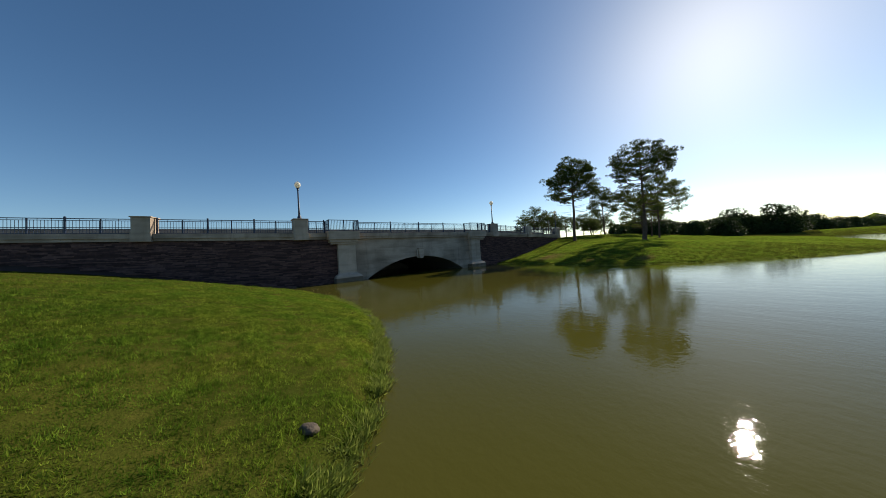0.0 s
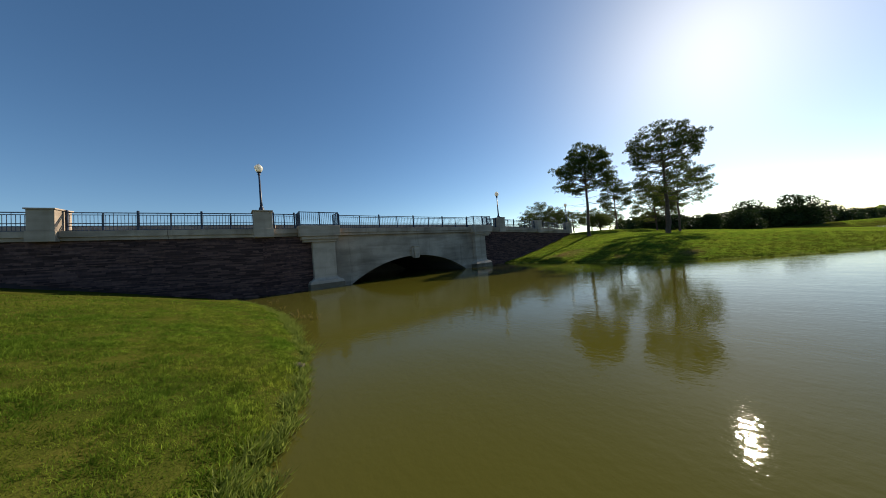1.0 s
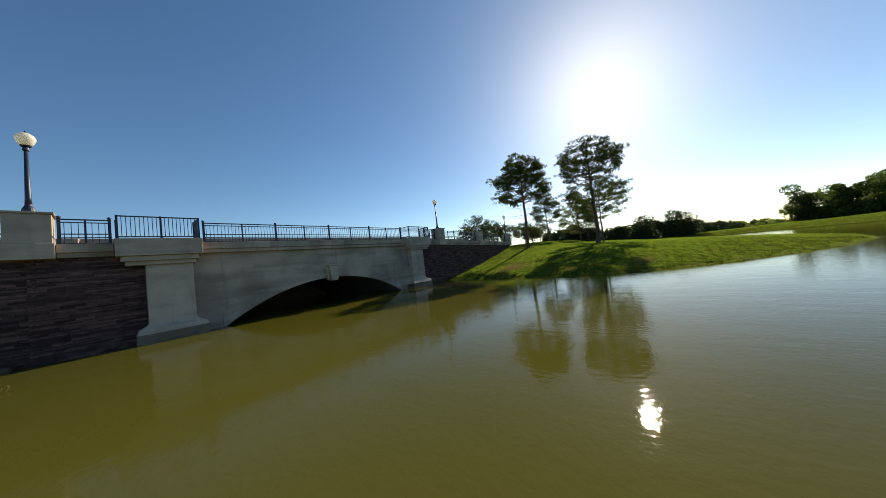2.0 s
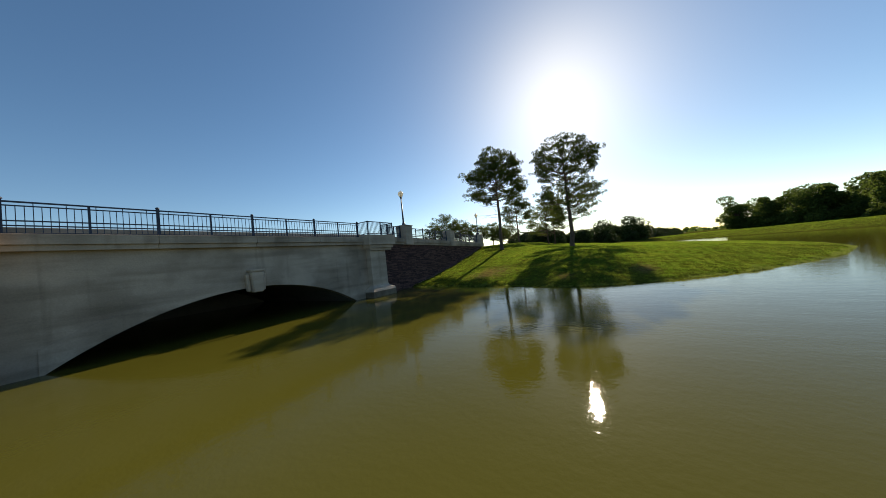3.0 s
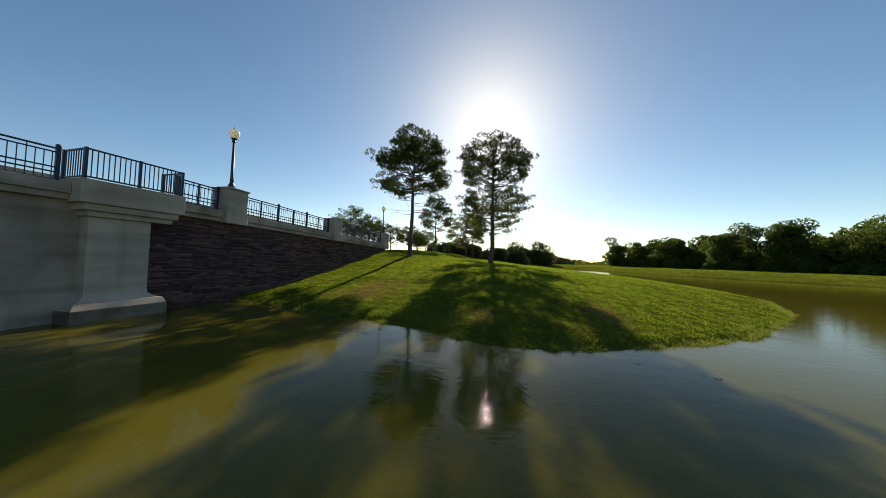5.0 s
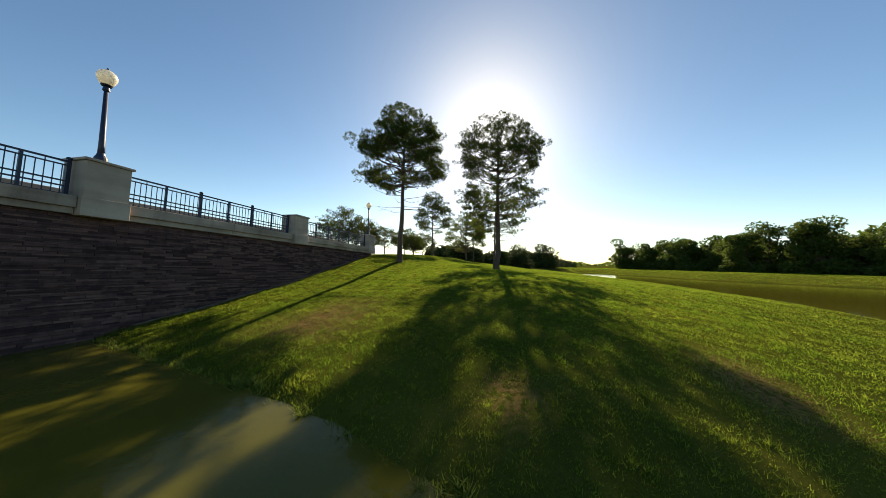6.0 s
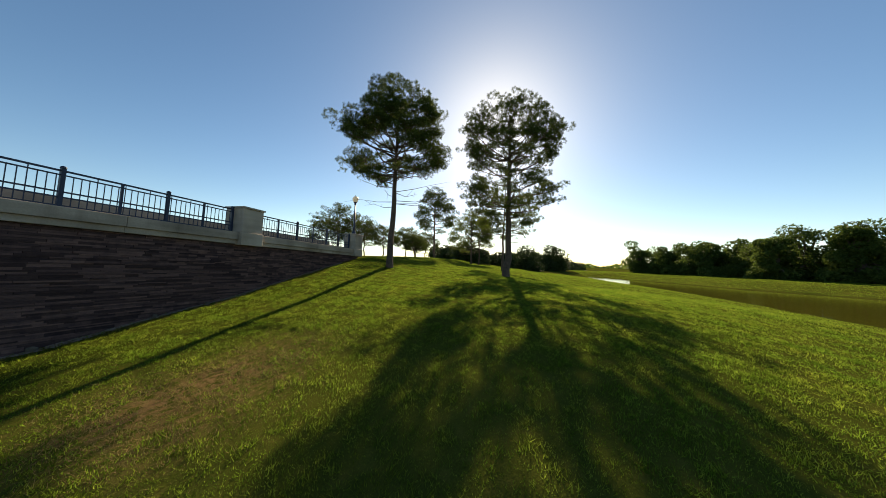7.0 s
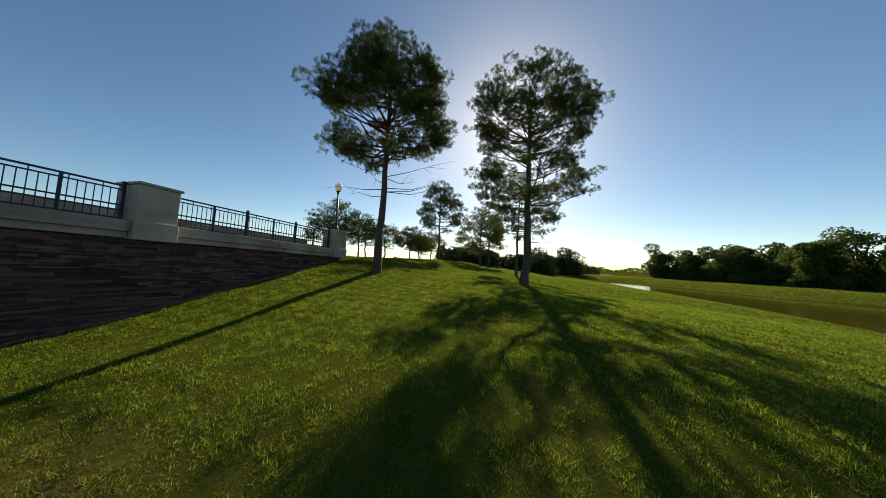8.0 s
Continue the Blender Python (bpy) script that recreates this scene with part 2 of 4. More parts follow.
def box(bm, x0, x1, y0, y1, z0, z1, bevel=0.0):
    v = [bm.verts.new(p) for p in ((x0, y0, z0), (x1, y0, z0), (x1, y1, z0), (x0, y1, z0), (x0, y0, z1), (x1, y0, z1), (x1, y1, z1), (x0, y1, z1))]
    f = [bm.faces.new([v[i] for i in q]) for q in ((3, 2, 1, 0), (4, 5, 6, 7), (0, 1, 5, 4), (1, 2, 6, 5), (2, 3, 7, 6), (3, 0, 4, 7))]
    if bevel:
        es = list({e for q in f for e in q.edges})
        bmesh.ops.bevel(bm, geom=es, offset=bevel, segments=2, affect='EDGES', profile=0.6)


def boxed(*a, bevel=0.0):
    bm = bmesh.new()
    box(bm, *a, bevel=bevel)
    return bm


def ring_stack(bm, rings, sides, centre=(0, 0)):
    """A turned form: rings of (radius, height), closed at both ends."""
    rows = []
    for r, z in rings:
        rows.append([bm.verts.new((centre[0] + r * math.cos(2 * math.pi * i / sides), centre[1] + r * math.sin(2 * math.pi * i / sides), z)) for i in range(sides)])
    for a, b in zip(rows, rows[1:]):
        for i in range(sides):
            bm.faces.new((a[i], a[(i + 1) % sides], b[(i + 1) % sides], b[i]))
    bm.faces.new(rows[0][::-1])
    bm.faces.new(rows[-1])


def frustum(bm, x0, x1, y0, y1, z0, X0, X1, Y0, Y1, z1):
    v = [bm.verts.new(p) for p in ((x0, y0, z0), (x1, y0, z0), (x1, y1, z0), (x0, y1, z0), (X0, Y0, z1), (X1, Y0, z1), (X1, Y1, z1), (X0, Y1, z1))]
    for q in ((3, 2, 1, 0), (4, 5, 6, 7), (0, 1, 5, 4), (1, 2, 6, 5), (2, 3, 7, 6), (3, 0, 4, 7)):
        bm.faces.new([v[i] for i in q])


# ---- plan of the bridge: a straight middle and two wings that swing back ----
COPE = 4.38                      # top of the coping
CAP = 4.53                       # top of the balcony caps
X_P1, X_R = -11.85, 9.6          # the lamp pier of the left wing; where the right wing begins
WING_L = pose(X_P1, 0, 0, 0, 1.8, -16.5)
WING_R = pose(X_R, 0, 0, 0, 1.4, 2.6)   # both wings fall a little towards +x
MIDDLE = pose(0, 0, 0)
WALL_Y = 0.35                    # face of the stone wall; the pier faces lie at 0

# ---- ground ----
# shores: land lies inside these outlines
LEFT_BANK = [(-50, -2500), (-50, -120), (-33, -55), (-24, -36), (-19.5, -27.8), (-17.4, -24.2), (-16.0, -21.9), (-15.3, -21.1), (-14.6, -20.0), (-13.7, -18.2), (-13.1, -16.4),
             (-12.6, -14.5), (-12.4, -12.2), (-12.3, -9.5), (-12.6, -5.4), (-13.3, -2.0), (-14.3, 0.4), (-14.6, 3), (-14.6, 60), (-14, 3000), (-3000, 3000), (-3000, -2500)]
PENINSULA = [(12.4, 60), (12.5, 3), (12.3, 1.0), (11.9, -1.2), (11.5, -3.6), (11.1, -5.8), (10.8, -7.8), (10.4, -9.5), (9.7, -11.4), (9.3, -13.0), (9.5, -14.7), (10.2, -16.4), (11.2, -18.2), (12.8, -20.6),
             (15.6, -23.4), (19.5, -26.6), (25, -29.6), (32, -31.2), (41, -31.8), (50, -32.0), (62, -31.2), (75, -29.8), (92, -29.4), (103, -31), (105, -33.5), (96, -37), (84, -42.5), (72, -47),
             (64, -53), (52, -62), (38, -70), (0, -84), (-40, -100), (-60, -2500), (4000, -2500), (4000, 3000), (12.4, 3000)]
FAR_POND = [(132, -30), (200, -32), (340, -45), (340, -80), (190, -68), (142, -50)]   # a second water beyond the channel


def shore_distance(P, poly):
    """Signed distance of the points P (n x 2) from an outline; positive inside."""
    poly = np.array(poly, float)
    best = np.full(len(P), 1e9)
    inside = np.zeros(len(P), bool)
    for a, b in zip(poly, np.roll(poly, -1, axis=0)):
        ab = b - a
        t = np.clip(((P - a) @ ab) / (ab @ ab), 0, 1)
        best = np.minimum(best, np.hypot(*(P - a - t[:, None] * ab).T))
        cross = ((a[1] > P[:, 1]) != (b[1] > P[:, 1]))
        with np.errstate(divide='ignore', invalid='ignore'):
            xx = (b[0] - a[0]) * (P[:, 1] - a[1]) / (b[1] - a[1]) + a[0]
        inside ^= cross & (P[:, 0] < xx)
    return np.where(inside, best, -best)


def smooth(v):
    v = np.clip(v, 0, 1)
    return v * v * (3 - 2 * v)


def wobble(P, seed=0.0):
    x, y = P[:, 0] + seed, P[:, 1] - seed
    return (np.sin(1.3 * x + 0.7 * np.sin(0.9 * y)) + np.sin(1.7 * y + 1.1 * np.sin(0.6 * x)) + 0.6 * np.sin(3.1 * x - 2.3 * y) + 0.5 * np.sin(5.3 * y + 2.9 * x)) / 3.1


def land(P):
    """Height of the ground at the points P."""
    P = np.asarray(P, float)
    dl = shore_distance(P, LEFT_BANK) + 0.12 * wobble(P)
    dr = shore_distance(P, PENINSULA) + 0.14 * wobble(P, 3.0)
    far = smooth((P[:, 0] - 100) / 60) + smooth((-40 - P[:, 1]) / 15)
    rise_l = 0.16 * smooth(dl / 0.5) + 4.0 * (1 - np.exp(-(np.clip(dl, 0, None) / 13) ** 1.15))
    low = 0.9 * smooth((P[:, 0] - 24) / 16) * smooth((-5 - P[:, 1]) / 12)
    rise_r = 0.12 * smooth(dr / 0.5) + (2.3 - np.maximum(low, 0.7 * np.clip(far, 0, 1))) * (1 - np.exp(-(np.clip(dr, 0, None) / 11) ** 1.25))
    # the shoulder that climbs along the right wing to the end pier, and the crest behind it
    s = (P[:, 0] - X_R) * 0.999 + P[:, 1] * 0.045
    back = -(P[:, 0] - X_R) * 0.045 + P[:, 1] * 0.999
    rise_r = rise_r + 1.15 * smooth((s - 9) / 14) * np.exp(-np.clip(-back, 0, None) ** 2 / 18)
    rise_r = rise_r + 0.2 * smooth((P[:, 0] - 24) / 32) * smooth((P[:, 1] + 26) / 17) * (1 - smooth((P[:, 0] - 110) / 80))
    z = np.where(dl > 0, rise_l, np.where(dr > 0, rise_r, np.maximum(-1.6, 0.45 * np.maximum(dl, dr))))
    z = np.where(shore_distance(P, FAR_POND) > 0, -0.6, z)
    return z + np.where(np.maximum(dl, dr) > 0.6, 0.03 * wobble(P * 0.5), 0)


def axis_steps(parts_):
    out = []
    for a, b, d in parts_:
        out += list(np.arange(a, b, d))
    return np.array(out + [parts_[-1][1]])


GX = axis_steps([(-3000, -700, 460), (-700, -100, 60), (-100, -45, 5), (-45, -30, 1.0), (-30, 46, 0.3), (46, 90, 1.0), (90, 200, 5), (200, 900, 50), (900, 4000, 620)])
GY = axis_steps([(-2500, -300, 440), (-300, -120, 20), (-120, -60, 4), (-60, -32, 1.0), (-32, 8, 0.3), (8, 40, 2), (40, 400, 30), (400, 3000, 520)])
gx, gy = np.meshgrid(GX, GY)
GP = np.c_[gx.ravel(), gy.ravel()]
GZ = land(GP)
nx, ny = len(GX), len(GY)
quads = np.array([(j * nx + i, j * nx + i + 1, (j + 1) * nx + i + 1, (j + 1) * nx + i) for j in range(ny - 1) for i in range(nx - 1)])
gm = bpy.data.meshes.new("ground")
gm.from_pydata(np.c_[GP, GZ].tolist(), [], quads.tolist())
gm.materials.append(M_GRASS)
for p in gm.polygons:
    p.use_smooth = True


def dry_weight(P):
    """The straw-coloured patches of the lawn."""
    w = np.zeros(len(P))
    for cx, cy, rx, ry in ((15.0, -6.1, 1.7, 1.2), (14.0, -6.0, 1.0, 1.3), (11.4, -12.2, 0.6, 0.45), (13.0, -16.4, 1.1, 0.5)):
        w = np.maximum(w, 0.95 * np.exp(-((P[:, 0] - cx) / rx) ** 2 - ((P[:, 1] - cy) / ry) ** 2))
    # the bare strip along the foot of the right wing
    foot = 0.35 + (P[:, 0] - X_R) * 0.045 - P[:, 1]
    w = np.clip(w * (1.0 + 0.35 * wobble(P * 2.3, 1.0) + 0.4 * wobble(P * 7.1, 4.0)), 0, 1)
    return np.maximum(w, 0.9 * ((foot > -0.3) & (foot < 0.42) & (P[:, 0] > 12.5) & (P[:, 0] < 30)))


dry = gm.attributes.new("dry", 'FLOAT', 'POINT')
dry.data.foreach_set("value", dry_weight(GP))
ground = tagged(new("ground", gm), "mown green lawn with straw-brown patches sloping to the pond", "lawn", kind="structure")

bm = bmesh.new()
for q in bmesh.ops.create_grid(bm, x_segments=2, y_segments=2, size=1)['verts']:
    q.co = (q.co.x * 3600 + 500, q.co.y * 2800 + 250, 0)
water = tagged(part("water", bm, M_WATER), "murky olive green pond water with small ripples", "water", kind="structure")

# ---- the bridge ----
bridge = thing("bridge", pose(0, 0, 0), "low concrete arch bridge faced with dark ledge stone on its wings", "bridge", kind="structure")
DECK_D = 13.0
SPRING, CROWN, ARCH_X = 6.1, 1.85, -0.2
ARCH_R = (SPRING ** 2 + CROWN ** 2) / (2 * CROWN)


def arch_z(x, grow=0.0):
    """Height of the arch's soffit at x; grow: a ring outside it."""
    r = ARCH_R + grow
    q = r * r - (x - ARCH_X) ** 2
    return (CROWN - ARCH_R) + math.sqrt(q) if q > 0 else -2.0


def arch_face(bm, y, xs, lower, upper):
    for a, b in zip(xs, xs[1:]):
        v = [bm.verts.new(p) for p in ((a, y, lower(a)), (b, y, lower(b)), (b, y, upper(b)), (a, y, upper(a)))]
        bm.faces.new(v)


X_A, X_B = -8.25, 7.95           # the two pilasters
HALF = 0.78                      # half the width of a pilaster's shaft

# spandrel wall with the arch cut through it
SP_Y = 0.42
xs = [X_A + 0.5] + [ARCH_X - SPRING - 0.6 + i * (2 * SPRING + 1.2) / 72 for i in range(73)] + [X_B - 0.5]
bm = bmesh.new()
low = lambda x: max(-1.4, arch_z(x))
top = lambda x: COPE - 0.45
arch_face(bm, SP_Y, xs, low, top)
bmesh.ops.remove_doubles(bm, verts=bm.verts, dist=1e-4)
r = bmesh.ops.extrude_face_region(bm, geom=bm.faces[:])
bmesh.ops.translate(bm, verts=[e for e in r['geom'] if isinstance(e, bmesh.types.BMVert)], vec=(0, 0.4, 0))
bmesh.ops.recalc_face_normals(bm, faces=bm.faces[:])
part("spandrel_wall", bm, M_CONCRETE, bridge, "grey-beige cast concrete spandrel with pour joints")

# the ring of the arch, a little proud
bm = bmesh.new()
xr = [ARCH_X - SPRING - 0.1 + i * (2 * SPRING + 0.2) / 72 for i in range(73)]
arch_face(bm, SP_Y - 0.035, xr, low, lambda x: max(low(x) + 0.02, arch_z(ARCH_X + (x - ARCH_X) * 0.985, 0.40 + 0.25 * abs(x - ARCH_X) / SPRING)))
bmesh.ops.remove_doubles(bm, verts=bm.verts, dist=1e-4)
r = bmesh.ops.extrude_face_region(bm, geom=bm.faces[:])
bmesh.ops.translate(bm, verts=[e for e in r['geom'] if isinstance(e, bmesh.types.BMVert)], vec=(0, 0.033, 0))
bmesh.ops.recalc_face_normals(bm, faces=bm.faces[:])
part("arch_ring", bm, M_CONCRETE, bridge)

# the vault behind
bm = bmesh.new()
xv = [ARCH_X - SPRING - 0.45 + i * (2 * SPRING + 0.9) / 60 for i in range(61)]
for y0, y1 in ((SP_Y + 0.4, DECK_D),):
    row0 = [bm.verts.new((x, y0, max(-1.4, arch_z(x)))) for x in xv]
    row1 = [bm.verts.new((x, y1, max(-1.4, arch_z(x)))) for x in xv]
    for i in range(60):
        bm.faces.new((row0[i], row0[i + 1], row1[i + 1], row1[i]))
part("vault", bm, M_VAULT, bridge, "dark concrete vault", smooth=True)
# added unseen panel: closes the vault's far mouth and keeps daylight out
bm = boxed(ARCH_X - 9, ARCH_X + 9, DECK_D + 0.02, DECK_D + 0.4, -1.5, 3.6)
part("far_mouth_blocker", bm, M_VAULT, bridge)

# keystone: a tapered block with chamfered arrises, a thin cap and a lower shoulder on either side
bm = bmesh.new()
kx = -0.30
frustum(bm, kx - 0.22, kx + 0.22, SP_Y - 0.44, SP_Y - 0.02, 1.60, kx - 0.29, kx + 0.29, SP_Y - 0.44, SP_Y - 0.02, 2.60)
bmesh.ops.bevel(bm, geom=bm.edges[:], offset=0.035, segments=1, affect='EDGES')
key = part("keystone", bm, M_PIER, bridge)
bm = bmesh.new()
frustum(bm, kx - 0.31, kx + 0.31, SP_Y - 0.47, SP_Y - 0.02, 2.602, kx - 0.34, kx + 0.34, SP_Y - 0.49, SP_Y - 0.02, 2.72)
bmesh.ops.bevel(bm, geom=bm.edges[:], offset=0.025, segments=1, affect='EDGES')
part("cap", bm, M_PIER, key)
for d in (-1, 1):
    bm = bmesh.new()
    a, b = sorted((kx + d * 0.25, kx + d * 0.39))
    A, B = sorted((kx + d * 0.30, kx + d * 0.45))
    frustum(bm, a, b, SP_Y - 0.26, SP_Y - 0.022, 1.66, A, B, SP_Y - 0.26, SP_Y - 0.022, 2.50)
    bmesh.ops.bevel(bm, geom=bm.edges[:], offset=0.03, segments=1, affect='EDGES')
    part("shoulder", bm, M_PIER, key)


def coping(bm, x0, x1, step=0.0):
    """A coping with a fascia and a drip step below it."""
    box(bm, x0, x1, 0.10, 0.95, COPE - 0.34, COPE, 0.015)
    box(bm, x0, x1, 0.19, 0.90, COPE - 0.53, COPE - 0.342, 0.01)


def coping_run(x0, x1, at, lengths=3.6):
    n = max(1, round((x1 - x0) / lengths))
    for i in range(n):
        a, b = x0 + (x1 - x0) * i / n, x0 + (x1 - x0) * (i + 1) / n
        bm = bmesh.new()
        coping(bm, a + 0.006, b - 0.006)
        part("coping_stone", bm, M_CONCRETE, bridge, at=at)


coping_run(X_A + 1.125, X_B - 1.125, MIDDLE)
coping_run(X_P1 + 0.56, X_A - 1.625, MIDDLE)


# ---- pilasters with balconies ----
def pilaster(x, outer):
    """outer: +1 or -1, the side on which the balcony cap reaches past the shaft."""
    a, c = (x - 1.12, x + 1.62) if outer > 0 else (x - 1.62, x + 1.12)
    p = part("pilaster", boxed(x - HALF, x + HALF, -0.02, 0.8, 0.50, 3.38, bevel=0.02), M_PIER, bridge, "smooth beige pilaster on a moulded base")
    bm = bmesh.new()
    h = HALF
    for k in range(6):
        t0, t1 = k / 6, (k + 1) / 6
        e0, e1 = 0.27 * (1 - t0) ** 2.2 + 0.004, 0.27 * (1 - t1) ** 2.2 + 0.004
        frustum(bm, x - h - e0, x + h + e0, -0.02 - e0, 0.8, 0.60 + 0.26 * t0, x - h - e1, x + h + e1, -0.02 - e1, 0.8, 0.60 + 0.26 * t1)
    part("foot", bm, M_PIER, p)
    part("plinth", boxed(x - h - 0.40, x + h + 0.40, -0.43, 0.8, -1.4, 0.40, bevel=0.02), M_PLINTH, p, "water-stained plinth")
    bm = bmesh.new()
    frustum(bm, x - h - 0.39, x + h + 0.39, -0.42, 0.8, 0.403, x - h - 0.30, x + h + 0.30, -0.33, 0.8, 0.598)
    part("base_moulding", bm, M_PIER, p)
    part("necking", boxed(a + 0.26, c - 0.26, -0.14, 0.8, 3.383, 3.56, bevel=0.012), M_PIER, p)
    part("cornice", boxed(a + 0.14, c - 0.14, -0.26, 0.8, 3.562, 3.78, bevel=0.015), M_PIER, p)
    part("balcony_cap", boxed(a, c, -0.38, 0.97, 3.782, CAP, bevel=0.02), M_PIER, p, "thick square-edged concrete cap")
    return p


pilaster(X_A, -1)
pilaster(X_B, 1)


# ---- piers ----
def pier(x, at):
    """A square pier on the coping, with a plinth course that drops over the wall, and a thin cap slab."""
    p = part("pier", boxed(x - 0.51, x + 0.51, 0.0, 1.02, COPE + 0.02, COPE + 1.12, bevel=0.015), M_PIER, bridge, "smooth beige square pier with a thin cap", at=at)
    part("plinth", boxed(x - 0.55, x + 0.55, -0.04, 1.06, COPE - 0.56, COPE + 0.018, bevel=0.02), M_PIER, p)
    part("cap", boxed(x - 0.57, x + 0.57, -0.06, 1.08, COPE + 1.122, COPE + 1.20, bevel=0.015), M_PIER, p)
    return p


pier(X_P1, MIDDLE)
S_P0, S_P2, S_P3, S_P4 = -9.95, 2.37, 10.88, 20.2
pier(S_P2, WING_R)
S_LEFT_END = -32.0
pier(S_P0, WING_L)
pier(S_P0 - 14.5, WING_L)
pier(S_P3, WING_R)
pier(S_P4, WING_R)
coping_run(S_P0 + 0.56, -0.56, WING_L)
coping_run(S_P0 - 13.94, S_P0 - 0.56, WING_L)
coping_run(S_LEFT_END, S_P0 - 15.06, WING_L)
coping_run(0.01, S_P2 - 0.56, WING_R)
coping_run(S_P2 + 0.56, S_P3 - 0.56, WING_R)
coping_run(S_P3 + 0.56, S_P4 - 0.56, WING_R)


# ---- railings ----
def bar_mesh(name, x0, x1, y0, y1, z0, z1):
    return mesh_from(boxed(x0, x1, y0, y1, z0, z1), name, M_STEEL)


ME_PICKET = bar_mesh("picket", -0.009, 0.009, -0.009, 0.009, 0.0, 0.87)
ME_PICKET_TALL = bar_mesh("picket", -0.009, 0.009, -0.009, 0.009, 0.0, 0.99)
bm = bmesh.new()
box(bm, -0.045, 0.045, -0.045, 0.045, 0, 1.10)
ring_stack(bm, [(0.05, 1.101), (0.066, 1.115), (0.066, 1.14), (0.05, 1.165), (0.02, 1.18)], 10)
ME_POST = mesh_from(bm, "post", M_STEEL)
bm = bmesh.new()
box(bm, -0.03, 0.03, -0.03, 0.03, 0, 1.04)
box(bm, -0.05, 0.05, -0.05, 0.05, 0, 0.015)
ME_MID = mesh_from(bm, "post", M_STEEL)
RAIL_Y = 0.52


def railing(x0, x1, at, bays):
    """A run of railing between x0 and x1: tall posts between bays, a slim post in the middle of each, four rails and pickets."""
    base = at @ pose(x0, RAIL_Y, COPE)
    rail = thing("railing", base, "black painted steel picket railing on the coping", "railing", group="bridge railings")
    L = x1 - x0
    for z, h in ((1.04, 0.05), (0.92, 0.035), (0.45, 0.04), (0.30, 0.04), (0.06, 0.04)):
        part("rail", boxed(0.0, L, -0.022, 0.022, z - h / 2, z + h / 2), M_STEEL, rail)
    posts = [L * i / bays for i in range(bays + 1)]
    for s in posts:
        shared("post", ME_POST, rail, pose(min(max(s, 0.05), L - 0.05), 0, 0))
    for a, b in zip(posts, posts[1:]):
        shared("post", ME_MID, rail, pose((a + b) / 2, 0, 0))
    n = int(L / 0.155)
    for i in range(1, n):
        shared("picket", ME_PICKET_TALL if i % 4 == 0 else ME_PICKET, rail, pose(L * i / n, 0, 0.045))
    return rail


railing(X_A + 1.3, X_B - 1.23, MIDDLE, 4)
railing(X_P1 + 0.58, X_A - 1.66, MIDDLE, 1)
railing(0.04, S_P2 - 0.58, WING_R, 1)
railing(S_P0 + 0.58, -0.58, WING_L, 3)
railing(S_P0 - 13.9, S_P0 - 0.58, WING_L, 4)
railing(S_P2 + 0.58, S_P3 - 0.58, WING_R, 3)
railing(S_P3 + 0.58, S_P4 - 0.58, WING_R, 3)

ME_BAL = bar_mesh("picket", -0.011, 0.011, -0.011, 0.011, 0.0, 0.86)
bm = bmesh.new()
box(bm, -0.035, 0.035, -0.035, 0.035, 0, 0.99)
box(bm, -0.06, 0.06, -0.06, 0.06, 0, 0.014)
ME_BPOST = mesh_from(bm, "post", M_STEEL)


def balcony_railing(x):
    """A close-set railing round three sides of a balcony cap."""
    rail = thing("railing", pose(x, 0, CAP), "black steel balcony railing with close-set pickets", "railing", group="bridge railings")
    a, b, f, k = (-1.03, 1.53, -0.27, 0.88) if x > 0 else (-1.53, 1.03, -0.27, 0.88)
    for z in (0.95, 0.07):
        part("rail", boxed(a, b, f - 0.02, f + 0.02, z - 0.025, z + 0.025), M_STEEL, rail)
        for s in (a, b):
            part("rail", boxed(s - 0.02, s + 0.02, f + 0.021, k, z - 0.025, z + 0.025), M_STEEL, rail)
    for s in (a, (a + b) / 2, b):
        shared("post", ME_BPOST, rail, pose(s, f, 0))
    for s in (a, b):
        shared("post", ME_BPOST, rail, pose(s, k, 0))
    n = int((b - a) / 0.125)
    for i in range(1, n):
        shared("picket", ME_BAL, rail, pose(a + (b - a) * i / n, f, 0.08))
    n = int((k - f) / 0.125)
    for s in (a, b):
        for i in range(1, n):
            shared("picket", ME_BAL, rail, pose(s, f + (k - f) * i / n, 0.08))


balcony_railing(X_A)
balcony_railing(X_B)


# ---- lamps on the piers ----
def globe_material():
    m = bpy.data.materials.new("frosted_acrylic")
    m.use_nodes = True
    b = m.node_tree.nodes["Principled BSDF"]
    b.inputs["Base Color"].default_value = (0.86, 0.84, 0.76, 1)
    b.inputs["Roughness"].default_value = 0.35
    b.inputs["Transmission Weight"].default_value = 0.0
    n, k = m.node_tree.nodes, m.node_tree.links
    tr = n.new("ShaderNodeBsdfTranslucent")
    tr.inputs["Color"].default_value = (0.95, 0.90, 0.76, 1)
    mix = n.new("ShaderNodeMixShader")
    mix.inputs[0].default_value = 0.45
    k.new(b.outputs[0], mix.inputs[1])
    k.new(tr.outputs[0], mix.inputs[2])
    k.new(mix.outputs[0], n["Material Output"].inputs["Surface"])
    return m


M_GLOBE = globe_material()


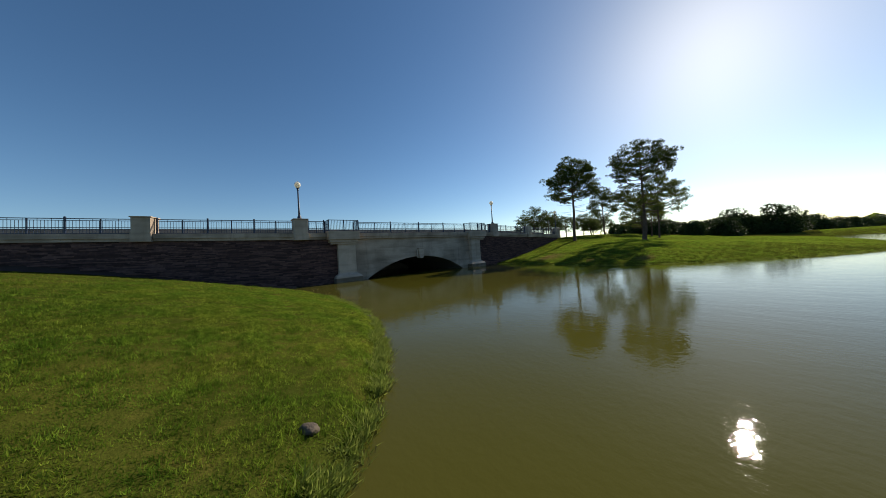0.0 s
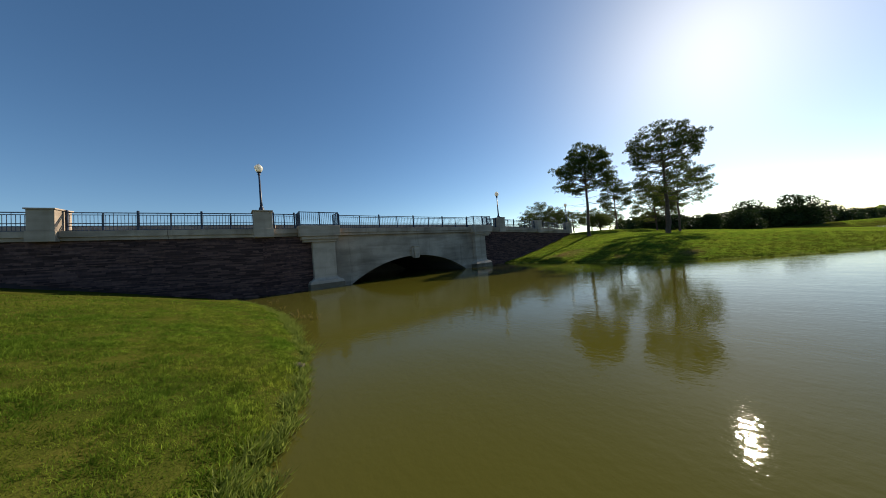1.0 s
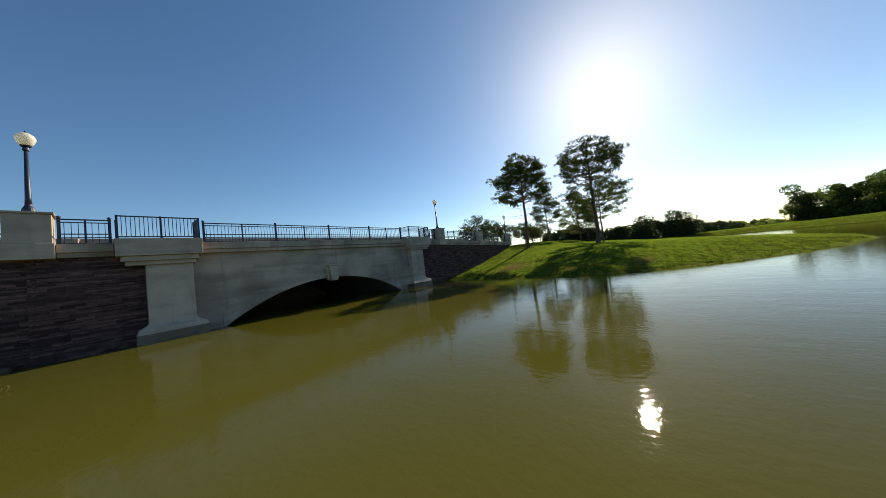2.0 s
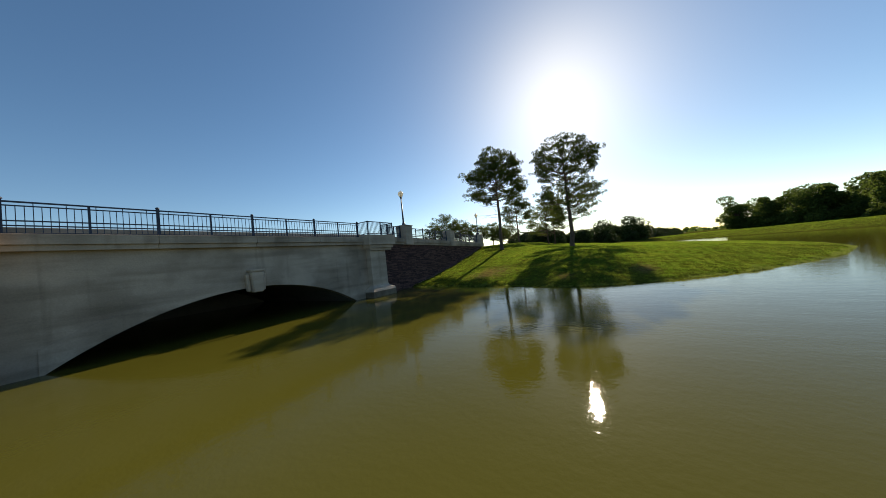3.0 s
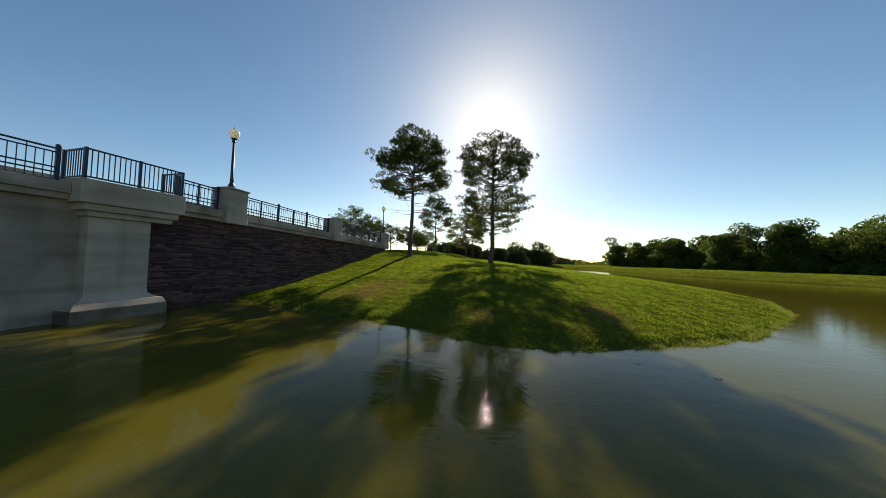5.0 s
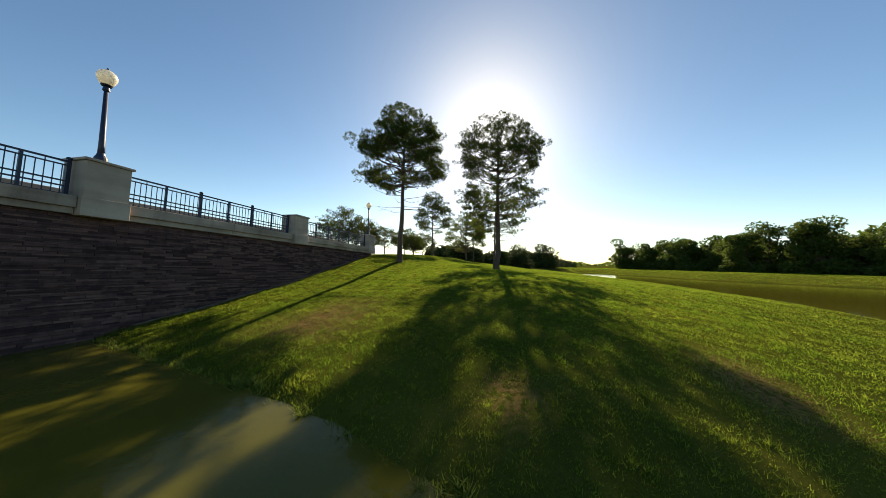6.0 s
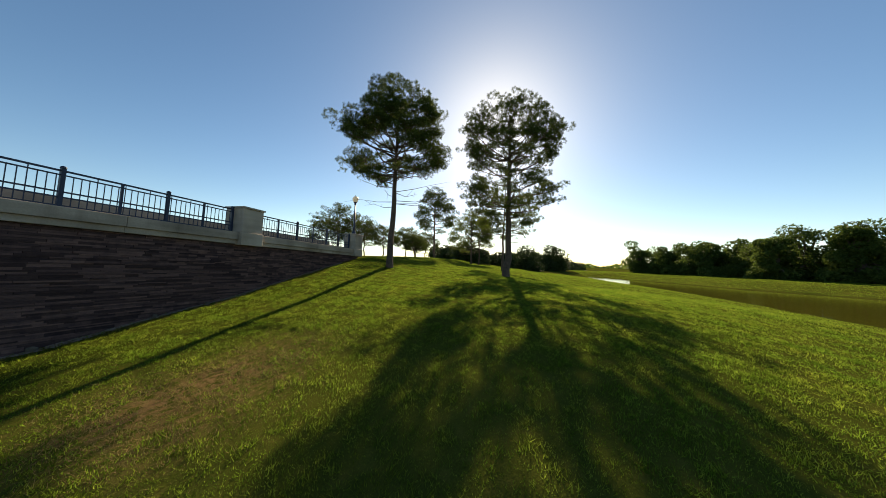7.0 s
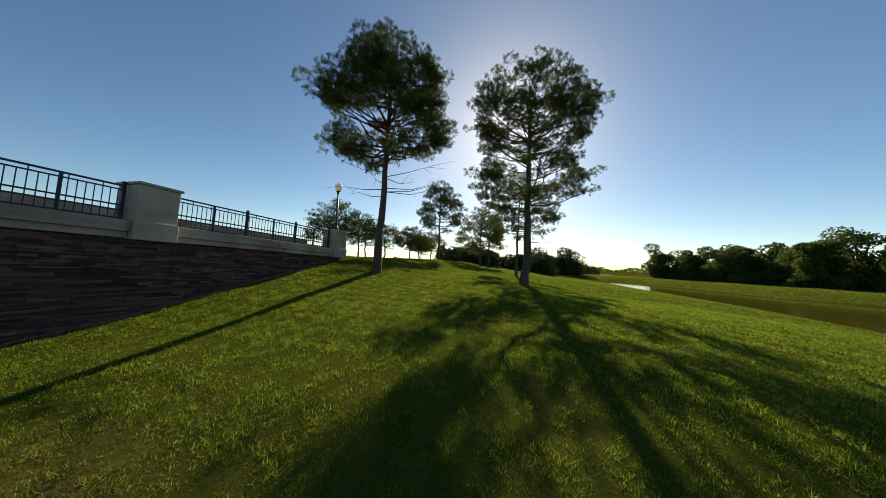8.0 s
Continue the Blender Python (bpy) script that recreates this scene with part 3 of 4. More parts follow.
def pier_lamp(m):
    lamp = thing("street_lamp", m, "black lamp post with cream acorn globe on a pier", "street lamp", group="bridge lamps")
    bm = bmesh.new()
    ring_stack(bm, [(0.21, 0.0), (0.21, 0.05), (0.17, 0.08), (0.15, 0.20), (0.10, 0.30), (0.085, 0.36)], 16)
    part("base", bm, M_STEEL, lamp)
    bm = bmesh.new()
    ring_stack(bm, [(0.085, 0.361), (0.075, 0.6), (0.05, 2.40)], 14)
    part("pole", bm, M_STEEL, lamp, smooth=True)
    bm = bmesh.new()
    ring_stack(bm, [(0.05, 2.401), (0.09, 2.44), (0.06, 2.60), (0.12, 2.58), (0.14, 2.62)], 16)
    part("collar", bm, M_STEEL, lamp)
    bm = bmesh.new()
    ring_stack(bm, [(0.13, 2.621), (0.19, 2.72), (0.235, 2.84), (0.24, 2.92), (0.20, 3.02), (0.12, 3.09), (0.05, 3.12)], 20)
    part("globe", bm, M_GLOBE, lamp, "cream frosted acorn globe", smooth=True)
    bm = bmesh.new()
    ring_stack(bm, [(0.05, 3.121), (0.035, 3.14), (0.015, 3.20)], 10)
    part("finial", bm, M_STEEL, lamp)
    return lamp


PIER_TOP = COPE + 1.20
lamp1 = pier_lamp(pose(X_P1, 0.51, PIER_TOP))
for s in (S_P2, S_P4):
    copy_thing(lamp1, Matrix.Translation(WING_R @ Vector((s, 0.51, PIER_TOP))))

# ---- deck, inner barrier ----
def deck(x0, x1, at):
    part("deck", boxed(x0, x1, 0.96, DECK_D, COPE - 0.7, COPE - 0.12), M_ROAD, bridge, at=at)
    part("traffic_barrier", boxed(x0, x1, 3.0, 3.3, COPE - 0.118, COPE + 0.62, bevel=0.02), M_CONCRETE, bridge, "plain concrete traffic barrier", at=at)


deck(X_P1, X_R, MIDDLE)
deck(S_LEFT_END - 20, -0.02, WING_L)
deck(0.02, S_P4 + 0.4, WING_R)

# ---- stone walls: backing now, the single stones at the end of the file ----
def backing(x0, x1, at):
    return part("stone_wall", boxed(x0, x1, WALL_Y + 0.05, 0.9, -1.4, COPE - 0.532), M_BACKING, bridge, "dark purplish-brown ledge stone wall", at=at)


WALLS = [(backing(S_LEFT_END, -0.1, WING_L), S_LEFT_END, -0.1, WING_L),
         (backing(X_P1 - 0.1, X_A - HALF - 0.003, MIDDLE), X_P1 - 0.1, X_A - HALF - 0.003, MIDDLE),
         (backing(X_B + HALF + 0.003, X_R + 0.11, MIDDLE), X_B + HALF + 0.003, X_R + 0.11, MIDDLE),
         (backing(0.002, S_P4 + 0.5, WING_R), 0.002, S_P4 + 0.5, WING_R)]

# ---- trees ----
rng = np.random.default_rng(7)


def tube(verts, faces, pts, radii, sides=7):
    """Adds a bent, tapering limb."""
    base = len(verts)
    for k, (p, r) in enumerate(zip(pts, radii)):
        d = (pts[min(k + 1, len(pts) - 1)] - pts[max(k - 1, 0)])
        d = d / (np.linalg.norm(d) + 1e-9)
        a = np.cross(d, (0, 0, 1) if abs(d[2]) < 0.9 else (1, 0, 0))
        a /= np.linalg.norm(a)
        b = np.cross(d, a)
        for i in range(sides):
            t = 2 * math.pi * i / sides
            verts.append(p + r * (math.cos(t) * a + math.sin(t) * b))
    for k in range(len(pts) - 1):
        for i in range(sides):
            q = base + k * sides
            faces.append((q + i, q + (i + 1) % sides, q + sides + (i + 1) % sides, q + sides + i))


def joined(name, verts, faces, mat, parent, smooth_=False, label=""):
    me = bpy.data.meshes.new(name)
    me.from_pydata(np.asarray(verts).tolist(), [], [tuple(int(i) for i in f) for f in faces] if not isinstance(faces, np.ndarray) else faces.tolist())
    me.materials.append(mat)
    if smooth_:
        me.polygons.foreach_set("use_smooth", np.ones(len(me.polygons), bool))
    ob = new(name, me)
    ob.parent = parent
    return tagged(ob, label) if label else ob


def tufts(shoots, per, long_, wide):
    """Needles: each shoot (place, direction) carries a brush of narrow triangles that point away from it."""
    c = np.repeat(shoots[:, :3], per, axis=0)
    n = len(c)
    d = np.repeat(shoots[:, 3:], per, axis=0) * 0.9 + rng.normal(size=(n, 3)) * 0.75
    d /= np.linalg.norm(d, axis=1)[:, None]
    s = np.cross(d, rng.normal(size=(n, 3)))
    s /= np.linalg.norm(s, axis=1)[:, None]
    l = long_ * (0.6 + 0.8 * rng.random((n, 1)))
    w = wide * (0.7 + 0.6 * rng.random((n, 1)))
    v = np.stack([c + d * l - s * w, c + d * l + s * w, c], axis=1).reshape(-1, 3)
    return v, np.arange(n * 3).reshape(-1, 3)


def puff(centre, radius, count):
    """The shoots of one rounded pad of needles: they sit on its shell and point outwards, more of them on top."""
    d = rng.normal(size=(count, 3))
    d[:, 2] = np.abs(d[:, 2]) * 0.85 - 0.25
    d /= np.linalg.norm(d, axis=1)[:, None]
    r = radius * (0.35 + 0.65 * rng.random((count, 1)) ** 0.6)
    return np.c_[centre + d * r * np.array([1, 1, 0.72]), d]


def pine(at, height, profile, seed, label, limbs=46, per=26, trunk=0.30, needle=0.2, group="pines on the lawn", bare=0.42, lean=0.0, dead=8, pad=0.42, count=20, thin=None, side_below=0.0, mat=None, thick=0.06):
    """A tall pine: bare lower trunk, upswept limbs, rounded pads of needles towards their ends. profile: (height, reach) of the limb tips; lean: how far the lower crown is heavier towards +y;
    thin: heights between which most limbs are missing; side_below: lower than this the limbs spread along y only; pad, count: size and shoots of a pad."""
    global rng
    rng = np.random.default_rng(seed)
    tree = thing("pine_tree", at, label, "tree", group=group)
    v, f = [], []
    zs = np.linspace(-0.4, height * 0.97, 16)
    bend = rng.normal(size=(16, 2)).cumsum(axis=0) * 0.045
    bend[:2] = 0
    pts = [np.array([bend[i, 0], bend[i, 1], z]) for i, z in enumerate(zs)]
    rad = [trunk * (1.3 if i == 0 else 1.0) * (1 - 0.86 * max(z, 0) / height) for i, z in enumerate(zs)]
    tube(v, f, pts, rad, 12)
    joined("trunk", v, f, M_BARK, tree, True)
    P = np.array(pts)
    centre = lambda z: np.array([np.interp(z, zs, P[:, 0]), np.interp(z, zs, P[:, 1]), z])
    ph, pr = [q[0] for q in profile], [q[1] for q in profile]
    # more limbs where the crown is wide
    fine = np.linspace(ph[0], ph[-1], 200)
    share = np.cumsum(np.interp(fine, ph, pr) ** 0.8 * np.linspace(0.45, 1.3, 200))
    share /= share[-1]
    v, f, shoots = [], [], []
    for i in range(limbs):
        zt = float(np.interp((i + rng.random()) / limbs, share, fine))
        u = (zt - ph[0]) / (ph[-1] - ph[0])
        az = i * 2.399 + rng.normal() * 0.35
        ln = float(np.interp(zt, ph, pr)) * (0.62 + 0.40 * rng.random() ** 0.6) * (1 + lean * (1 - u) * math.sin(az))
        if zt < side_below and abs(math.sin(az)) < 0.5:
            continue
        if thin and thin[0] < zt < thin[1] and rng.random() < 0.75:
            continue
        rise = (0.06 + 0.55 * u) * ln * (0.7 + 0.6 * rng.random())
        c0 = centre(min(max(zt - rise, ph[0] * 0.85), height * 0.95))
        rise = zt - c0[2]
        out = np.array([math.cos(az), math.sin(az), 0])
        m1 = c0 + out * ln * 0.35 + np.array([0, 0, rise * 0.16]) + rng.normal(size=3) * 0.10
        m2 = c0 + out * ln * 0.7 + np.array([0, 0, rise * 0.5]) + rng.normal(size=3) * 0.18
        end = c0 + out * ln + np.array([0, 0, rise]) + rng.normal(size=3) * 0.12
        r0 = 0.022 + 0.013 * ln
        tube(v, f, [c0, m1, m2, end], [r0, r0 * 0.75, r0 * 0.5, r0 * 0.2], 5)
        line = np.array([c0, m1, m2, end])
        first = bare + 0.2 * (1 - u)
        n = int(1.5 + 1.35 * ln)
        for k in range(n):
            w = first + (1 - first) * (k + rng.random()) / n
            b0 = np.array([np.interp(w, (0, 0.35, 0.7, 1), line[:, q]) for q in range(3)])
            side = np.cross(out, (0, 0, 1)) * (1 if k % 2 else -1) * (0.5 + rng.random()) + out * 0.6 + np.array([0, 0, 0.35 + 0.5 * rng.random()]) + rng.normal(size=3) * 0.25
            side /= np.linalg.norm(side)
            ls = (0.4 + 0.9 * rng.random()) * (0.5 + 0.16 * ln)
            tip = b0 + side * ls
            mid = b0 + side * ls * 0.5 + np.array([0, 0, -0.04])
            tube(v, f, [b0, mid, tip], [r0 * 0.4, r0 * 0.28, 0.007], 4)
            size = pad * (0.65 + 0.7 * rng.random())
            shoots.append(puff(tip, size, int(count * (size / pad) ** 2)))
            if rng.random() < 0.55:
                t2 = b0 + side * ls * 0.55 + rng.normal(size=3) * 0.3
                tube(v, f, [mid, t2], [0.012, 0.006], 4)
                shoots.append(puff(t2, size * 0.6, int(count * 0.4)))
        shoots.append(puff(end, pad * (0.8 + 0.5 * rng.random()), count))
    # the leading shoot
    for z in np.linspace(ph[-1] - 2.2, ph[-1] - 0.5, 7):
        shoots.append(puff(centre(min(z, height * 0.97)) + rng.normal(size=3) * 0.35, pad * 0.9, count))
    # dead limbs below the crown, bare and forked
    for i in range(dead):
        z0 = ph[0] * (0.72 + 0.26 * rng.random())
        az = (math.pi / 2 if i % 2 else -math.pi / 2) + rng.normal() * 0.7
        c0 = centre(z0)
        out = np.array([math.cos(az), math.sin(az), 0])
        ln = 0.8 + 3.0 * rng.random()
        a, b = c0 + out * ln * 0.5 + np.array([0, 0, -0.12 * rng.random()]), c0 + out * ln + np.array([0, 0, 0.5 * rng.random()])
        tube(v, f, [c0, a, b], [0.030, 0.018, 0.006], 4)
        for q in range(3):
            w = a + (b - a) * rng.random()
            tube(v, f, [w, w + out * 0.35 * ln * rng.random() + rng.normal(size=3) * 0.25], [0.011, 0.004], 4)
    joined("limb_frame", v, f, M_BARK, tree, True)
    v, f = tufts(np.concatenate(shoots), per, needle, thick * needle)
    joined("crown", v, f, mat or M_NEEDLE, tree, False, "tufted dark green needles")
    return tree


def broadleaf(name, at, height, radius, seed, label, group, leaves=3600, leaf=0.42, trunk_h=0.28, limbs=14, mat=None, base=0.12):
    """A round-headed tree: short trunk, forking limbs, clumps of leaves with gaps and an uneven outline."""
    global rng
    rng = np.random.default_rng(seed)
    tree = thing(name, at, label, "tree" if name.endswith("tree") else "shrub", group=group)
    v, f = [], []
    h0 = height * trunk_h
    tube(v, f, [np.array([0, 0, -0.4]), np.array([0.05, 0.02, h0 * 0.6]), np.array([0.1, -0.05, h0 * 1.4])], [0.035 * height, 0.028 * height, 0.02 * height], 8)
    blobs = []
    for i in range(limbs):
        az, el = rng.random() * 6.28, math.asin(rng.random() * 0.95)
        q = np.array([math.cos(az) * math.cos(el), math.sin(az) * math.cos(el), math.sin(el)])
        c = np.array([0, 0, height * base]) + np.array([radius * 0.72, radius * 0.72, height * (0.92 - base) * 0.80]) * q * (0.45 + 0.62 * rng.random())
        blobs.append((c, radius * (0.30 + 0.22 * rng.random())))
        tube(v, f, [np.array([0, 0, h0 * 0.7]), np.array([0, 0, h0]) * 0.5 + c * 0.5, c], [0.018 * height, 0.011 * height, 0.004 * height], 5)
    joined("trunk", v, f, M_BARK, tree, True)
    pick = rng.integers(0, len(blobs), leaves)
    c = np.array([b[0] for b in blobs])[pick]
    r = np.array([b[1] for b in blobs])[pick]
    d = rng.normal(size=(leaves, 3))
    d /= np.linalg.norm(d, axis=1)[:, None]
    c = c + d * (r * (0.45 + 0.5 * rng.random(leaves) ** 0.5))[:, None] * np.array([1, 1, 0.75])
    a = rng.normal(size=(leaves, 3))
    a /= np.linalg.norm(a, axis=1)[:, None]
    b = np.cross(a, rng.normal(size=(leaves, 3)))
    b /= np.linalg.norm(b, axis=1)[:, None]
    s = leaf * (0.6 + 0.8 * rng.random((leaves, 1)))
    v = np.stack([c + a * s, c - a * s * 0.6 + b * s * 0.6, c - a * s * 0.6 - b * s * 0.6], axis=1).reshape(-1, 3)
    joined("crown", v, np.arange(leaves * 3).reshape(-1, 3), mat or M_LEAF, tree, False)
    return tree


def on_land(x, y, turn=0.0, sink=0.0):
    return pose(x, y, float(land(np.array([[x, y]]))[0]) - sink, 0, 0, turn)


pine(on_land(29.2, -2.2), 13.6, ((6.2, 2.0), (7.0, 3.4), (7.9, 3.9), (8.9, 3.8), (10.1, 3.5), (11.3, 3.0), (12.4, 2.2), (13.3, 1.1)), 11,
     "tall pine with bare lower trunk and dark clumped crown", limbs=70, trunk=0.25, bare=0.62, side_below=7.6, lean=0.06, dead=9, pad=0.42, count=22, per=22, needle=0.15, thick=0.064)
pine(on_land(35.4, -10.3), 15.0, ((4.0, 1.6), (4.7, 2.0), (5.2, 1.0), (6.0, 3.6), (6.8, 4.3), (7.9, 4.3), (8.6, 2.8), (9.6, 2.8), (10.5, 3.7), (12.0, 4.0), (13.4, 3.6), (14.4, 2.5), (15.1, 1.2)), 23,
     "tall broad-crowned pine with low drooping limbs", limbs=78, trunk=0.31, lean=0.02, thin=(8.2, 9.8), bare=0.60, dead=4, pad=0.43, count=22, per=22, needle=0.155, thick=0.064)
SMALL = ((3.8, 2.4), (5, 3.1), (6.5, 3.0), (8.5, 2.3), (10.0, 1.2), (10.5, 0.4))
pine(on_land(48.5, -9.1), 12.3, ((4.4, 2.8), (5.6, 4.4), (7.4, 4.2), (9.2, 3.4), (11.0, 2.0), (12.3, 0.7)), 31, "smaller airy pine with long level limbs", limbs=30, trunk=0.17, per=20, needle=0.2, count=13, lean=-0.25, mat=M_NEEDLE_SUNLIT)
pine(on_land(50.6, 1.3), 10.2, SMALL, 41, "slender pine far up the lawn", limbs=34, trunk=0.19, per=20, needle=0.18, pad=0.46, count=20, bare=0.55)
pine(on_land(66.0, -1.7), 10.4, ((2.6, 4.0), (4.0, 4.9), (6.5, 4.4), (9.0, 3.0), (10.3, 1.4), (10.8, 0.5)), 43, "loose-crowned pine of a pair up the lawn", limbs=36, trunk=0.2, per=16, needle=0.22, pad=0.5, count=15, mat=M_NEEDLE_SUNLIT)
pine(on_land(69.0, -2.7), 9.2, SMALL, 47, "loose-crowned pine of a pair up the lawn", limbs=28, trunk=0.17, per=16, needle=0.22, pad=0.5, count=15, mat=M_NEEDLE_SUNLIT)

# young pines past the end of the railing, bare-stemmed below
for i, (x, y, h, r) in enumerate(((54.0, 21.3, 13.0, 4.2), (56.7, 18.6, 10.8, 3.6), (63.0, 21.3, 10.0, 3.4), (59.4, 15.0, 8.6, 2.9), (66.6, 13.2, 9.0, 3.3), (72.0, 10.5, 8.0, 3.1), (55.8, 25.8, 10.0, 3.4), (77.4, 15.0, 8.0, 3.2), (63.0, 9.6, 6.5, 2.7))):
    pine(on_land(x, y), 0.74 * h, ((0.22 * h, 0.7 * r), (0.34 * h, r), (0.5 * h, 0.95 * r), (0.65 * h, 0.65 * r), (0.74 * h, 0.15 * r)), 100 + i, "young olive-green pine past the end of the bridge railing",
         limbs=28, trunk=0.15, per=10, needle=0.22, pad=0.5, count=14, bare=0.5, thick=0.085, group="young pines behind the bridge", dead=3)
# dark hedge-like oaks far across the lawn
for i, (x, y, h, r) in enumerate(((100.8, 8.7, 6.0, 4.6), (108.0, 4.2, 5.5, 4.6), (117.9, -2.1, 6.5, 5), (126.0, -6.6, 6.5, 5), (117.0, -14.0, 11.2, 6.4), (118.8, -22.6, 11.2, 6.2), (135.0, -10.2, 7, 5.5), (140.4, -16.5, 7, 5.5),
                                   (109.8, 15.0, 6.5, 5.5), (118.8, 21.3, 7, 5.5), (130.5, 6.0, 7.5, 5.5), (149.4, -24.6, 7, 6), (162.0, -30.0, 7, 6), (178.2, -34.5, 7.5, 6.5), (198.0, -39.9, 8, 7), (217.8, -45.3, 8, 7), (237.6, -50.7, 8, 7))):
    broadleaf("oak_tree", on_land(x, y), h, r, 200 + i, "dark round-headed oak far across the lawn", "far oaks", leaves=9000, leaf=0.34, limbs=34, base=0.02, mat=M_OAK)
# the wood beyond the channel
for i in range(34):
    t = i / 33
    x, y = 129 - 90 * t + 4 * math.sin(i * 2.1), -58 - 52 * t + 6 * math.sin(i * 1.3)
    broadleaf("oak_tree", on_land(x, y), 13.8 + 2.4 * math.sin(i * 1.7) + 4.5 * t, 5.2 + 1.0 * math.sin(i * 2.7), 300 + i,
              "dense dark oak at the edge of the wood", "wood across the water", leaves=7500, leaf=0.30, limbs=24, base=0.0)

for i in range(18):
    t = i / 17
    x, y = 136 - 90 * t + 4 * math.sin(i * 1.7), -69 - 52 * t + 5 * math.sin(i * 2.9)
    broadleaf("oak_tree", on_land(x, y), 13.5 + 2.4 * math.sin(i * 2.3) + 4.5 * t, 6.4, 350 + i, "dense dark oak inside the wood", "wood across the water", leaves=3200, leaf=0.5, limbs=22, base=0.0)
# undergrowth at the foot of the wood
for i in range(30):
    t = i / 29
    x, y = 126.5 - 90 * t + 2 * math.sin(i * 1.9), -54 - 52 * t + 2.5 * math.sin(i * 2.3)
    broadleaf("bush", on_land(x, y), 3.4 + 0.9 * math.sin(i * 1.1), 3.2, 400 + i, "dark leafy bush at the foot of the wood", "undergrowth of the wood", leaves=1800, leaf=0.28, limbs=12, base=0.0)
# dark bushes behind the pines
for i, (x, y, h, r) in enumerate(((82.8, 0.1, 5.8, 4.0), (79.2, 2.2, 5.4, 3.8), (87.3, -7.1, 6.2, 4.0), (93.6, -13.3, 6.6, 4.4))):
    broadleaf("bush", on_land(x, y), h, r, 450 + i, "dark rounded evergreen bush on the lawn", "bushes on the lawn", leaves=8000, leaf=0.24, limbs=26, base=0.0, mat=M_OAK)

# the low woods along the horizon
def far_woods(n=5200, seed=77):
    g = np.random.default_rng(seed)
    a = np.radians(g.uniform(-75, 75, n))
    r = 620 + 260 * g.random(n) + 60 * np.sin(a * 9)
    h = (7 + 3.5 * np.sin(a * 31) + 2.0 * np.sin(a * 83 + 1)) * g.random(n) ** 0.7 + 1.0
    c = np.c_[r * np.cos(a), r * np.sin(a), h]
    s1 = g.normal(size=(n, 3))
    s1 /= np.linalg.norm(s1, axis=1)[:, None]
    s2 = np.cross(s1, g.normal(size=(n, 3)))
    s2 /= np.linalg.norm(s2, axis=1)[:, None]
    w = 3.4 * (0.6 + 0.8 * g.random((n, 1)))
    v = np.stack([c - s1 * w, c + s2 * w, c + s1 * w, c - s2 * w], axis=1).reshape(-1, 3)
    v[:, 2] = np.maximum(v[:, 2], 0.6)
    ob = joined("far_woods", v, np.arange(4 * n).reshape(-1, 4), M_LEAF, None)
    return tagged(ob, "low hazy line of woods along the horizon", "woods", kind="stuff")


far_woods()

# ---- vehicles far up the lawn ----
M_WHITE = material("white_paint", (0.78, 0.78, 0.76), 0.35, vary=0.06, scale=2, fine=30, bump=0.02)
M_TYRE = material("tyre_rubber", (0.02, 0.02, 0.02), 0.85, vary=0.2)


def wheel(parent, x, y, r, width):
    bm = bmesh.new()
    ring_stack(bm, [(r * 0.9, -width / 2), (r, -width / 3), (r, width / 3), (r * 0.9, width / 2)], 18)
    w = part("wheel", bm, M_TYRE, parent, at=pose(x, y, r, 90))
    bm = bmesh.new()
    ring_stack(bm, [(r * 0.55, -width / 2 - 0.012), (r * 0.6, width / 2 + 0.012)], 14)
    part("rim", bm, M_WHITE, w)


def golf_cart(at):
    cart = thing("golf_cart", at, "white golf cart with a flat roof parked on the lawn", "golf cart", group="golf carts")
    bm = bmesh.new()
    box(bm, -1.15, 1.15, -0.55, 0.55, 0.28, 0.42, bevel=0.03)
    frustum(bm, 0.55, 1.15, -0.55, 0.55, 0.42, 0.72, 0.95, -0.5, 0.5, 0.88)
    box(bm, -1.15, -0.35, -0.52, 0.52, 0.42, 0.68, bevel=0.03)
    part("body", bm, M_WHITE, cart)
    bm = bmesh.new()
    box(bm, -0.55, 0.0, -0.48, 0.48, 0.69, 0.80, bevel=0.03)
    box(bm, -0.62, -0.5, -0.48, 0.48, 0.80, 1.18, bevel=0.03)
    part("seat", bm, M_STEEL, cart)
    for x in (-0.9, 0.75):
        for y in (-0.5, 0.5):
            part("post", boxed(x - 0.02, x + 0.02, y - 0.02, y + 0.02, 0.66, 1.80), M_STEEL, cart)
    part("roof", boxed(-1.05, 0.95, -0.6, 0.6, 1.80, 1.88, bevel=0.03), M_WHITE, cart)
    for x in (-0.75, 0.8):
        for y in (-0.5, 0.5):
            wheel(cart, x, y, 0.23, 0.18)
    return cart


cart1 = golf_cart(on_land(128, -25.0, 5))
copy_thing(cart1, on_land(158, -26.2, -8))

# ---- shore litter ----
M_STICK = material("dead_twig", (0.10, 0.075, 0.05), 0.9, vary=0.3, scale=10, fine=60)
M_ROCK = material("brown_grey_stone", (0.11, 0.085, 0.06), 0.9, vary=0.3, scale=6, fine=40, bump=0.8, bump_dist=0.02)
M_REED = leaf_material("dry_stalk", (0.20, 0.14, 0.05), (0.38, 0.28, 0.11), 0.4, 0.7)


